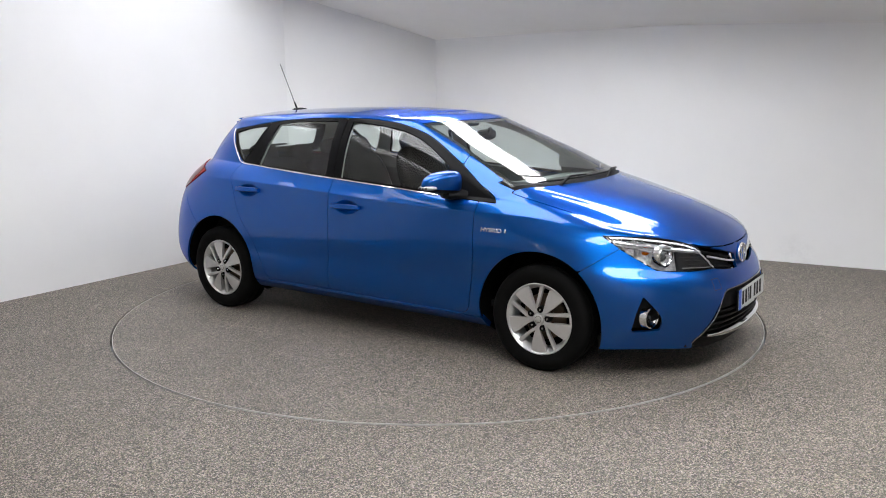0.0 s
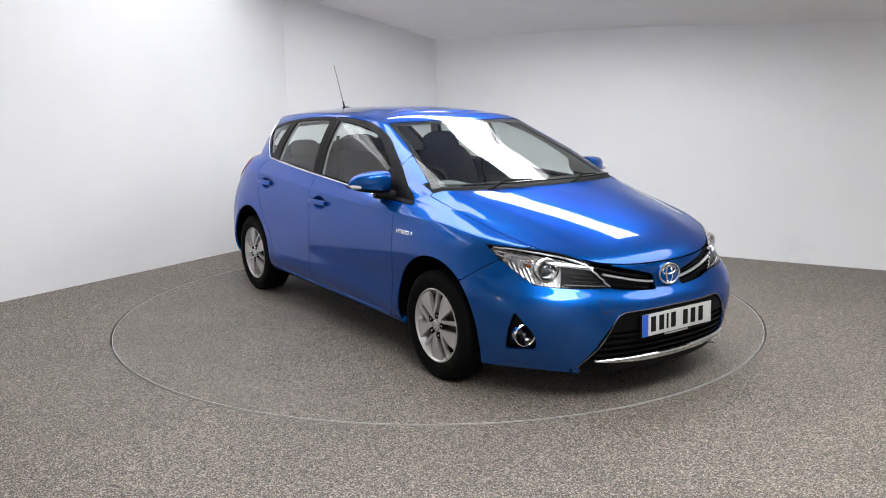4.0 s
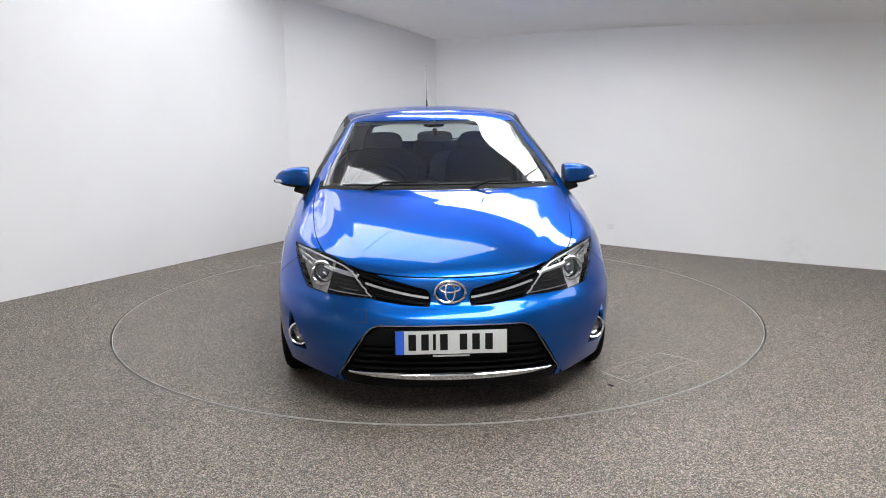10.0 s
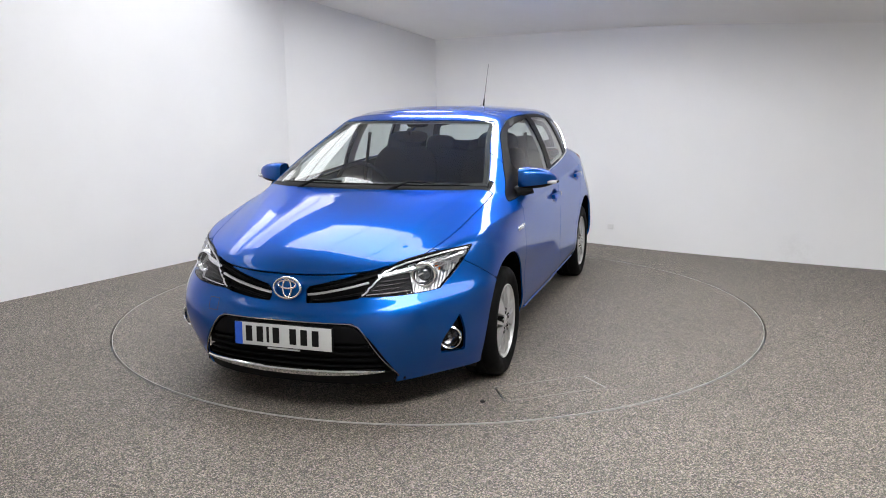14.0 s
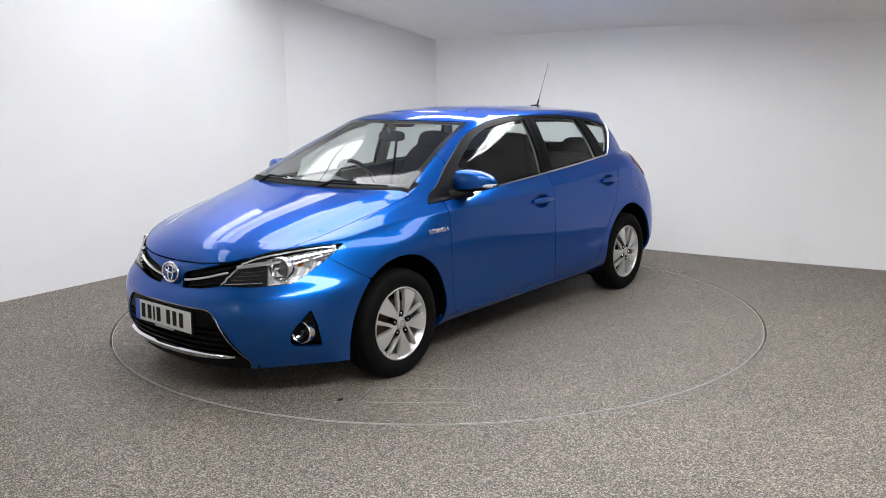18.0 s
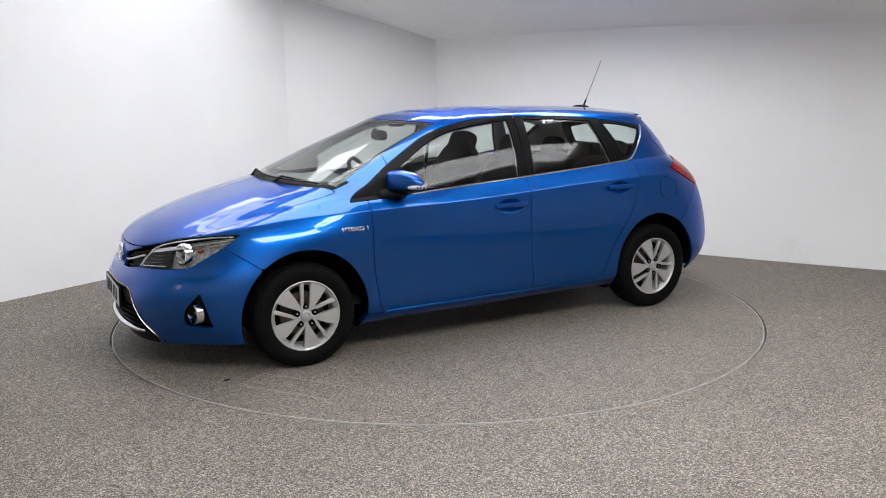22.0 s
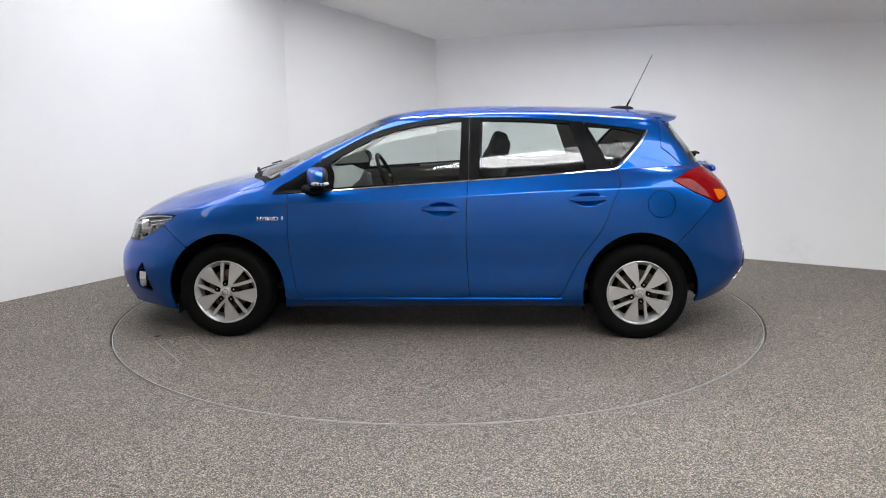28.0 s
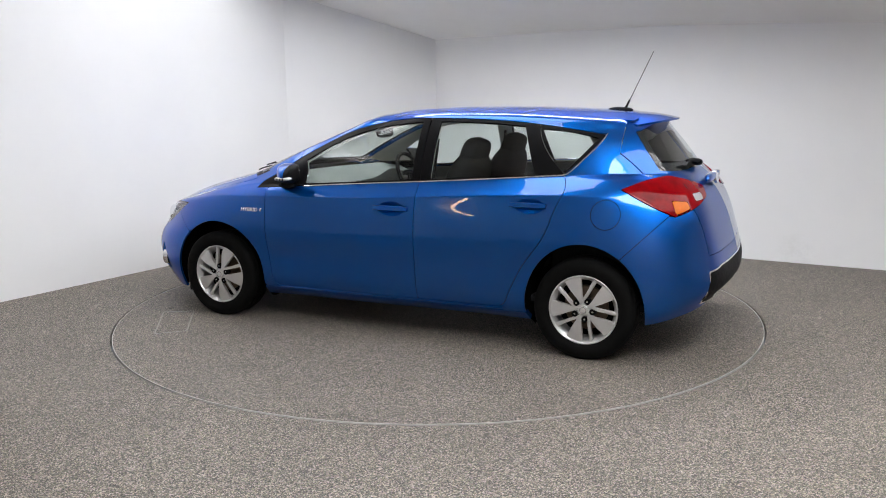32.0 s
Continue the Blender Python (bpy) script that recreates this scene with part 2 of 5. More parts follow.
# bonnet's edge and shoulder crease
line("3.412,0,.675 3.40,.2,.68 3.338,.40,.70 3.22,.57,.73 3.06,.69,.76 2.90,.775,.777 2.6,.846,.79 2.15,.867,.80 1.6,.864,.80 1.06,.862,.82 .5,.860,.84 0,.860,.85 -.335,.811,.85 -.555,.660,.86 -.615,.36,.86 -.635,0,.865")
# below the shoulder's edge
line("3.315,0,.762 3.30,.2,.763 3.235,.40,.768 3.12,.57,.777 2.975,.685,.797 2.83,.757,.816 2.56,.815,.842 2.15,.860,.86 1.6,.853,.872 1.06,.849,.90 .5,.843,.93 .01,.838,.945 -.285,.781,.95 -.50,.621,.95 -.56,.34,.955 -.575,0,.96")
# middle of the bonnet and shoulder's top
line("3.18,0,.828 3.165,.2,.828 3.10,.40,.825 3.0,.57,.82 2.88,.67,.828 2.75,.738,.845 2.5,.785,.876 2.15,.844,.885 1.6,.838,.897 1.06,.831,.925 .5,.822,.955 .02,.812,.98 -.262,.756,.995 -.457,.588,.995 -.515,.33,1.0 -.53,0,1.0")
# windscreen's foot and belt
line("2.55,0,.989 2.545,.2,.989 2.502,.42,.987 2.447,.58,.984 2.39,.68,.974 2.333,.735,.952 2.27,.775,.935 2.1,.795,.935 1.6,.80,.955 1.06,.79,.99 .5,.77,1.025 .08,.735,1.05 -.162,.692,1.06 -.375,.557,1.06 -.44,.32,1.065 -.455,0,1.07")
# middle of the glass
line("2.185,0,1.149 2.18,.2,1.1485 2.138,.40,1.1485 2.078,.552,1.1475 2.018,.638,1.140 1.952,.682,1.124 1.88,.714,1.115 1.755,.733,1.112 1.43,.742,1.12 1.03,.742,1.14 .49,.723,1.16 .07,.688,1.17 -.13,.643,1.175 -.297,.526,1.18 -.355,.30,1.185 -.372,0,1.19")
# head of the glass
line("1.62,0,1.375 1.615,.2,1.375 1.58,.38,1.369 1.546,.50,1.3565 1.508,.555,1.340 1.463,.585,1.316 1.41,.605,1.315 1.32,.615,1.325 1.2,.62,1.345 .98,.622,1.36 .45,.615,1.35 .05,.59,1.325 -.08,.56,1.31 -.19,.47,1.315 -.235,.28,1.335 -.245,0,1.345")
# roof's shoulder
line("1.5,0,1.393 1.495,.19,1.393 1.46,.36,1.388 1.42,.46,1.379 1.38,.507,1.371 1.34,.533,1.370 1.29,.55,1.3715 1.2,.565,1.378 1.08,.582,1.386 .9,.583,1.392 .45,.573,1.385 .03,.55,1.36 -.08,.515,1.352 -.15,.42,1.355 -.19,.26,1.365 -.20,0,1.375")
# roof's middle
line("1.32,0,1.4125 1.305,0,1.4137 1.28,0,1.4155 1.255,0,1.4173 1.23,0,1.419 1.20,0,1.421 1.165,0,1.423 1.11,0,1.426 1.0,0,1.4295 .85,0,1.43 .45,0,1.425 .1,0,1.41 .02,0,1.405 -.03,0,1.401 -.07,0,1.398 -.1,0,1.395")


LEVELS = [0, 1, 2, 2.5, 3, 4, 4.5, 5, 6, 7, 7.6, 8, 9, 9.3, 9.6, 10]
STEPS_S, STEPS_LOW, STEPS_TOP = 300, 128, 100


def skin():
    half = np.array(LINES)
    foot, mid, head = half[8], half[9], half[10]
    d = head - foot
    k = ((mid - foot) * d).sum(axis=1) / (d * d).sum(axis=1)
    bow = (mid - foot - k[:, None] * d) / (k * (1 - k))[:, None]
    half = np.insert(half, 10, foot + 0.84 * d + bow * 0.84 * 0.16, axis=0)             # keeps the glass taut up to its head
    edge, ridge = half[-2], half[-1]
    for f in (0.22, 0.58):                                                             # the roof is an even shallow arch
        arch = edge + f * (ridge - edge)
        arch[:, 2] = ridge[:, 2] - (ridge[:, 2] - edge[:, 2]) * (1 - f) ** 2.4
        half = np.insert(half, len(half) - 1, arch, axis=0)
    full = np.concatenate([half[:, ::-1] * (1, -1, 1), half[:, 1:]], axis=1)          # right rear .. nose .. left rear
    chord = np.linalg.norm(np.diff(full, axis=1), axis=2)[1:10].mean(axis=0)
    u = np.concatenate([[0], np.cumsum(chord)])
    n = 2 * STEPS_S + 1
    dense = np.concatenate([np.linspace(0, u[len(u) // 2], STEPS_S + 1)[:-1], np.linspace(u[len(u) // 2], u[-1], STEPS_S + 1)])
    rows = np.stack([cubic(r, u, dense) for r in full])                                # lines x n x 3
    belt, top = 8, len(half) - 1
    near_side = np.clip(np.abs(rows[top - 1, :, 1:2]) / 0.2, 0, 1)
    ghost = rows[top - 1] * (1, -1, 1)
    ahead = 2 * rows[top] - rows[top - 1]
    ghost[:, :1] = ahead[:, :1]
    ghost[:, 2:] = near_side * ghost[:, 2:] + (1 - near_side) * (ahead[:, 2:] - 0.002)
    ghost = ghost[None]
    up = np.concatenate([rows, ghost])
    step = np.linalg.norm(np.diff(up, axis=0), axis=2).mean(axis=1)
    v = np.concatenate([[0], np.cumsum(step)])
    low_v = np.linspace(v[0], v[belt], STEPS_LOW + 1)
    top_v = np.linspace(v[belt], v[top], STEPS_TOP + 1)
    low = cubic(up[:belt + 1], v[:belt + 1], low_v)
    # a crisp crease along the doors, below the belt
    c = 6
    under, over = low_v[low_v <= v[c]], low_v[low_v > v[c]]
    broken = np.concatenate([cubic(up[:c + 1], v[:c + 1], under), cubic(up[c:belt + 1], v[c:belt + 1], over)])
    xx = low[..., :1]
    w = np.clip((2.95 - xx) / 0.35, 0, 1) * np.clip((xx + 0.22) / 0.2, 0, 1)
    low = w * broken + (1 - w) * low
    high = cubic(up[belt:], v[belt:], top_v)
    grid = np.concatenate([low, high[1:]])
    level = np.interp(np.concatenate([low_v, top_v[1:]]), v[:top + 1], LEVELS)
    return grid, level


GRID, LEVEL = skin()


def bonnet_ridges():
    """Two raised edges that run from the windscreen's corners to the grille's ends."""
    x, y = GRID[..., 0], np.abs(GRID[..., 1])
    ridge = 0.40 + (3.32 - x) / 0.90 * 0.21
    out = np.clip((y - ridge + 0.012) / 0.045, 0, 1)
    fade = np.clip((LEVEL[:, None] - 4.25) / 0.5, 0, 1) * np.clip((6.0 - LEVEL[:, None]) / 0.15, 0, 1) * np.clip((0.73 - y) / 0.06, 0, 1) * (x > 2.2)
    GRID[..., 2] -= 0.0030 * out * out * (3 - 2 * out) * fade


def bonnet_crown():
    """The bonnet is flat across its middle and full at its edges."""
    x, y = GRID[..., 0], np.abs(GRID[..., 1])
    along = np.clip((x - 2.36) / 0.15, 0, 1) * np.clip((3.38 - x) / 0.3, 0, 1) * np.clip((LEVEL[:, None] - 4.0) / 0.4, 0, 1) * np.clip((6.02 - LEVEL[:, None]) / 0.3, 0, 1)
    GRID[..., 2] += along * (0.008 * np.clip(y / 0.55, 0, 1) ** 2 - 0.004)


bonnet_crown()
bonnet_ridges()
NV, NU = GRID.shape[:2]
PTS = GRID.reshape(-1, 3)
LEV = np.repeat(LEVEL, NU)
_i = (np.arange(NV - 1)[:, None] * NU + np.arange(NU - 1)[None]).ravel()
TRIS = np.concatenate([np.stack([_i, _i + NU, _i + 1], 1), np.stack([_i + 1, _i + NU, _i + NU + 1], 1)])


def skin_normals():
    du = np.gradient(GRID, axis=1)
    dv = np.gradient(GRID, axis=0)
    n = np.cross(dv, du).reshape(-1, 3)
    n /= np.maximum(np.linalg.norm(n, axis=1, keepdims=True), 1e-9)
    mid = PTS - np.array([1.3, 0, 0.6])
    return n if (n * mid).sum() > 0 else -n


NRM = skin_normals()
_face = np.cross(PTS[TRIS[:, 1]] - PTS[TRIS[:, 0]], PTS[TRIS[:, 2]] - PTS[TRIS[:, 0]])
if (_face * NRM[TRIS[:, 0]]).sum() < 0:
    TRIS = TRIS[:, ::-1].copy()


def clip(f, keep=None):
    """The piece of the skin where f > 0: points, normals and triangles, cut cleanly along f = 0."""
    tris = TRIS if keep is None else TRIS[keep[TRIS].any(axis=1)]
    pos = f > 0
    cnt = pos[tris].sum(axis=1)
    out, new_p, new_n, seen = [tris[cnt == 3]], [], [], {}

    def cut(a, b):
        key = (a, b) if a < b else (b, a)
        if key not in seen:
            k = f[a] / (f[a] - f[b])
            seen[key] = len(PTS) + len(new_p)
            new_p.append(PTS[a] + k * (PTS[b] - PTS[a]))
            new_n.append(NRM[a] + k * (NRM[b] - NRM[a]))
        return seen[key]

    extra = []
    for t in tris[(cnt == 1) | (cnt == 2)]:
        s = pos[t]
        r = int(np.argmax(s)) if s.sum() == 1 else int(np.argmin(s))
        a, b, c = int(t[r]), int(t[(r + 1) % 3]), int(t[(r + 2) % 3])
        ab, ac = cut(a, b), cut(a, c)
        if s.sum() == 1:
            extra.append((a, ab, ac))
        else:
            extra += [(ab, b, c), (ab, c, ac)]
    if extra:
        out.append(np.array(extra))
    out = np.concatenate(out)
    pts = np.concatenate([PTS, np.array(new_p).reshape(-1, 3)])
    nrm = np.concatenate([NRM, np.array(new_n).reshape(-1, 3)])
    used, inv = np.unique(out, return_inverse=True)
    tri = inv.reshape(-1, 3)
    p = pts[used]
    area = np.linalg.norm(np.cross(p[tri[:, 1]] - p[tri[:, 0]], p[tri[:, 2]] - p[tri[:, 0]]), axis=1)
    return p, nrm[used], tri[area > 1e-10]


def panel(name, f, mat, parent, label="", lift=0.0, depth=0.014, keep=None, dish=None):
    """A sheet of the skin with its edge folded inwards."""
    p, n, tri = clip(f, keep)
    p = p + n * lift
    if dish is not None:
        p = dish(p, n)
    edges = np.sort(np.concatenate([tri[:, [0, 1]], tri[:, [1, 2]], tri[:, [2, 0]]]), axis=1)
    uniq, first, count = np.unique(edges, axis=0, return_index=True, return_counts=True)
    rim = np.concatenate([tri[:, [0, 1]], tri[:, [1, 2]], tri[:, [2, 0]]])[first[count == 1]]
    faces = tri.tolist()
    verts = p
    if depth:
        ids = np.unique(rim)
        pos = {int(v): len(p) + i for i, v in enumerate(ids)}
        verts = np.concatenate([p, p[ids] - n[ids] * depth])
        faces += [(int(b), int(a), pos[int(a)], pos[int(b)]) for a, b in rim]
    me = bpy.data.meshes.new(name)
    me.from_pydata(verts.tolist(), [], faces)
    me.validate()
    me.shade_smooth()
    me.set_sharp_from_angle(angle=radians(45))
    me.materials.append(mat)
    ob = new(name, me)
    ob.parent = parent
    if label:
        ob["label"] = label
    return ob


# ---- the studio ----
RADIUS = 2.2246
CORNER_A, CORNER_B = (-1.56, 2.92), (0.0, 3.74)
PLAN = [(-5.2, -2.62), CORNER_A, CORNER_B, (1.55, 2.47), (2.07, 2.06), (2.82, 1.56), (3.81, 0.98), (5.6, -0.02), (5.6, -8.2), (-5.2, -8.2)]


# the roof rises from the eaves on the east wall; rooflights lie in it, by their distance up the slope and along the eaves
UPHILL, EAVES, PITCH_RISE, EAVES_HIGH = (-0.633, -0.774), (0.774, -0.633), 0.27, 2.12
ROOFLIGHTS = [  # uphill from, to; along the eaves from, to; glazing bars across
    (1.42, 1.93, 0.75, 4.10, (2.0, 3.0)),
    (3.05, 4.30, 0.95, 3.50, (1.75, 2.6)),
    (2.15, 4.40, -0.36, 0.32, (0.0,)),
    (4.90, 8.00, 0.04, 0.45, (0.25,)),
    (1.40, 4.55, 5.15, 6.60, (5.65, 6.15)),
    (4.65, 8.00, 5.15, 6.60, (5.65, 6.15)),
]


def roof_height(x, y):
    return EAVES_HIGH + PITCH_RISE * (x * UPHILL[0] + (y - CORNER_B[1]) * UPHILL[1])


def on_roof(d, e, drop=0.0):
    x, y = d * UPHILL[0] + e * EAVES[0], CORNER_B[1] + d * UPHILL[1] + e * EAVES[1]
    return x, y, roof_height(x, y) - drop


def bent_wall(name, pts, thick, mat):
    """An upright wall up to the roof whose inner face follows pts; it lies to the left of that way."""
    bm = bmesh.new()
    vs = [Vector((*p, 0)) for p in pts]
    rows = []
    for i, p in enumerate(vs):
        d = (vs[min(i + 1, len(vs) - 1)] - vs[max(i - 1, 0)]).normalized()
        q = p + Vector((-d.y, d.x, 0)) * thick
        rows.append([bm.verts.new(c) for c in ((p.x, p.y, 0), (p.x, p.y, roof_height(p.x, p.y) + 0.01), (q.x, q.y, roof_height(q.x, q.y) + 0.01), (q.x, q.y, 0))])
    for r, s in zip(rows, rows[1:]):
        for k in range(4):
            bm.faces.new((r[k], r[(k + 1) % 4], s[(k + 1) % 4], s[k]))
    bm.faces.new(rows[0])
    bm.faces.new(rows[-1][::-1])
    bmesh.ops.recalc_face_normals(bm, faces=bm.faces[:])
    return linked(bm, name, mat, smooth=25)


def smooth_run(pts, n):
    p = np.array(pts)
    u = np.concatenate([[0], np.cumsum(np.hypot(*np.diff(p, axis=0).T))])
    return [tuple(q) for q in cubic(p, u, np.linspace(0, u[-1], n))]


def studio():
    tagged(bent_wall("wall_west", PLAN[0:2], 0.12, WALL), "plain white painted studio wall", "wall", kind="structure")
    tagged(bent_wall("wall_north", PLAN[1:3], 0.12, WALL), "white painted wall set at an angle", "wall", kind="structure")
    run = smooth_run(PLAN[2:8], 30)
    tagged(bent_wall("wall_east", run, 0.12, WALL), "slightly curved white painted studio wall", "wall", kind="structure")
    tagged(bent_wall("wall_southeast", PLAN[7:9], 0.12, CURTAIN), "plain grey wall behind the camera", "wall", kind="structure")
    tagged(bent_wall("wall_south", PLAN[8:10], 0.12, CURTAIN), "plain grey wall behind the camera", "wall", kind="structure")
    tagged(bent_wall("wall_southwest", [PLAN[9], PLAN[0]], 0.12, CURTAIN), "plain grey wall beside the camera", "wall", kind="structure")
    # floor with a round hole
    bm = bmesh.new()
    n = 240
    rings = []
    for r in (RADIUS + 0.0135, 2.6, 3.4):
        rings.append([bm.verts.new((r * math.cos(2 * math.pi * i / n), r * math.sin(2 * math.pi * i / n), 0)) for i in range(n)])
    far = []
    for i in range(n):
        a = 2 * math.pi * i / n
        k = 9.5 / max(abs(math.cos(a)), abs(math.sin(a)))
        far.append(bm.verts.new((k * math.cos(a), k * math.sin(a), 0)))
    rings.append(far)
    well = [bm.verts.new((v.co.x, v.co.y, -0.08)) for v in rings[0]]
    rings.insert(0, well)
    for a, b in zip(rings, rings[1:]):
        for i in range(n):
            j = (i + 1) % n
            bm.faces.new((a[i], b[i], b[j], a[j]))
    bmesh.ops.recalc_face_normals(bm, faces=bm.faces[:])
    tagged(linked(bm, "floor", FLOOR), "brown-grey speckled quartz resin floor", "floor", kind="structure")
    # raked ceiling with openings for the rooflights
    bm = bmesh.new()
    edges = []
    rim = [(-5.4, -8.4), (5.8, -8.4), (5.8, 0.1), (3.9, 1.12), (1.62, 2.62), (0.02, 3.92), (-1.62, 3.06), (-5.4, -2.5)]
    for loop in [[(x, y, roof_height(x, y)) for x, y in rim]] + [[on_roof(*c) for c in ((a, p), (b, p), (b, q), (a, q))] for a, b, p, q, bars in ROOFLIGHTS]:
        vs = [bm.verts.new(c) for c in loop]
        edges += [bm.edges.new((vs[i], vs[(i + 1) % len(vs)])) for i in range(len(vs))]
    bmesh.ops.triangle_fill(bm, edges=edges, use_beauty=True)
    rims = [e for e in bm.edges if len(e.link_faces) == 1]
    for v in bmesh.ops.extrude_edge_only(bm, edges=rims)["geom"]:
        if isinstance(v, bmesh.types.BMVert):
            v.co.z += 0.10
    bmesh.ops.recalc_face_normals(bm, faces=bm.faces[:])
    tagged(linked(bm, "ceiling", CEIL, smooth=0), "plain pale raked ceiling with glazed openings", "ceiling", kind="structure")


def turntable():
    disc = empty("turntable")
    bm = bmesh.new()
    n = 240
    lathe(bm, [(0.0001, 0.0), (0.8, 0.0), (1.6, 0.0), (RADIUS - 0.004, 0.0), (RADIUS, -0.004), (RADIUS, -0.07)], n)
    bmesh.ops.recalc_face_normals(bm, faces=bm.faces[:])
    part("disc_top", bm, TABLE, disc, smooth=30)
    bm = bmesh.new()
    lathe(bm, [(RADIUS - 0.003, -0.05), (RADIUS - 0.003, 0.0012), (RADIUS + 0.001, 0.0015), (RADIUS + 0.0015, -0.05)], n, closed=True)
    part("edge_band", bm, EDGE, disc, "thin pale metal edge of the disc")
    tagged(disc, "round motor turntable with speckled quartz top, flush in the floor", "turntable")
    return disc


def rooflights():
    """Glazed strips over the openings in the raked ceiling, with dark bars across them."""
    for (a, b, p, q, bars), shine in zip(ROOFLIGHTS, GLOWS):
        lamp = empty("rooflight")
        bm = bmesh.new()
        lo = [bm.verts.new(on_roof(*c, -0.06)) for c in ((a, p), (b, p), (b, q), (a, q))]
        hi = [bm.verts.new(v.co + Vector((0, 0, 0.02))) for v in lo]
        for f in (lo, hi[::-1], *[(lo[i], hi[i], hi[(i + 1) % 4], lo[(i + 1) % 4]) for i in range(4)]):
            bm.faces.new(f)
        bmesh.ops.recalc_face_normals(bm, faces=bm.faces[:])
        part("glazing", bm, shine, lamp, "bright frosted glazing sheet", smooth=0)
        for e in bars:
            bm = bmesh.new()
            tube(bm, (on_roof(a, e, -0.03), on_roof(b, e, -0.03)), 0.009, 6)
            part("glazing_bar", bm, BAR, lamp, "thin dark glazing bar")
        tagged(lamp, "bright frosted rooflight with dark glazing bars", "rooflight", group="rooflights in the raked ceiling")


def clerestory():
    """A glazed strip along the top of the west wall, under the roof."""
    lamp = empty("clerestory_window")
    a, b = Vector(CORNER_A), Vector(PLAN[0])
    along = (b - a).normalized()
    inward = Vector((-along.y, along.x))
    spots = [a + along * k for k in (1.10, 1.85, 2.60, 3.35)]
    for p, q in zip(spots, spots[1:]):
        bm = bmesh.new()
        ring = []
        for c in (p + inward * 0.006, q + inward * 0.006, q + inward * 0.018, p + inward * 0.018):
            ring.append((bm.verts.new((c.x, c.y, roof_height(c.x, c.y) - 0.36)), bm.verts.new((c.x, c.y, roof_height(c.x, c.y) - 0.03))))
        for i in range(4):
            bm.faces.new((ring[i][0], ring[(i + 1) % 4][0], ring[(i + 1) % 4][1], ring[i][1]))
        bm.faces.new([v[0] for v in ring])
        bm.faces.new([v[1] for v in ring])
        bmesh.ops.recalc_face_normals(bm, faces=bm.faces[:])
        part("pane", bm, GLOWS[2], lamp, "bright frosted pane", smooth=0)
    for p in spots:
        c = p + inward * 0.014
        bm = bmesh.new()
        tube(bm, [(c.x, c.y, roof_height(c.x, c.y) - 0.37), (c.x, c.y, roof_height(c.x, c.y) - 0.02)], 0.012, 6)
        part("mullion", bm, BAR, lamp, "thin dark mullion")
    tagged(lamp, "frosted clerestory window at the top of the white wall", "window")


def bent_lamp():
    """A warm bent tube on the grey wall beside the camera; the car's doors mirror it."""
    lamp = empty("wall_lamp")
    pts = [(-5.13, -5.64, 2.48), (-5.11, -5.47, 2.12), (-5.10, -5.41, 1.76), (-5.11, -5.52, 1.48), (-5.13, -5.75, 1.27)]
    run = cubic(np.array(pts), np.arange(5.0), np.linspace(0, 4, 33))
    bm = bmesh.new()
    tube(bm, [Vector(p) for p in run], 0.022, 10)
    part("lamp_tube", bm, WARM, lamp, "warm glowing tube")
    for p in (run[2], run[-3]):
        bm = bmesh.new()
        tube(bm, [(-5.20, p[1], p[2]), (p[0], p[1], p[2])], 0.012, 8)
        part("lamp_bracket", bm, BAR, lamp, "small dark bracket")
    tagged(lamp, "bent warm tube lamp on the grey wall", "wall lamp")


def wall_socket():
    ob = empty("wall_socket", pose(1.737, 2.318, 0.19, 0, 0, -38.5))
    bm = bmesh.new()
    box(bm, -0.032, 0.032, -0.007, 0.0, -0.026, 0.026, 0.004)
    part("plate", bm, SOCKET, ob)
    bm = bmesh.new()
    lathe(bm, [(0.0001, 0.003), (0.018, 0.003), (0.020, 0.0)], 20, pose(0, -0.006, 0, 90, 0, 0))
    part("socket_face", bm, SOCKET, ob, "pale round socket face")
    tagged(ob, "small white wall socket low on the white wall", "wall socket")


def hatch_lines(disc):
    """A closed service hatch in the disc: its outline shows as a thin worn line."""
    corners = [(2.852, 0.866), (2.545, 1.284), (2.69, 1.424), (3.035, 0.972)]
    ring = [(x - 1.3003, y - 0.0294) for x, y in corners]
    for i in range(4):
        (ax, ay), (bx, by) = ring[i], ring[(i + 1) % 4]
        bm = bmesh.new()
        d = Vector((bx - ax, by - ay, 0)).normalized()
        n = Vector((-d.y, d.x, 0)) * (0.003 if i % 2 else 0.0042)
        a, b = Vector((ax, ay, 0.0008)), Vector((bx, by, 0.0008))
        lo = [bm.verts.new(p) for p in (a - n, b - n, b + n, a + n)]
        bm.faces.new(lo)
        bmesh.ops.recalc_face_normals(bm, faces=bm.faces[:])
        got = bmesh.ops.extrude_face_region(bm, geom=bm.faces[:])["geom"]
        for v in got:
            if isinstance(v, bmesh.types.BMVert):
                v.co.z += 0.0012
        part("hatch_edge", bm, CHALK if i % 2 == 0 else STEEL, disc, "thin worn edge of a hatch", smooth=0)
    bm = bmesh.new()
    lathe(bm, [(0.0001, 0.003), (0.012, 0.0028), (0.02, 0.0015), (0.024, 0.0006)], 14, pose(3.066 - 1.3003, 0.862 - 0.0294, 0, 0, 0, 20) @ Matrix.Diagonal((0.9, 0.6, 1, 1)))
    part("oil_spot", bm, INK, disc, "small dark oil spot")


studio()
DISC = turntable()
hatch_lines(DISC)
rooflights()
clerestory()
wall_socket()
bent_lamp()


# ---- the car ----
car = empty("car")
tagged(car, "metallic blue five-door hatchback standing on the turntable", "car")
X, Y, Z = PTS.T
FRONT_HUB, REAR_HUB = (2.59, 0.30), (0.008, 0.305)

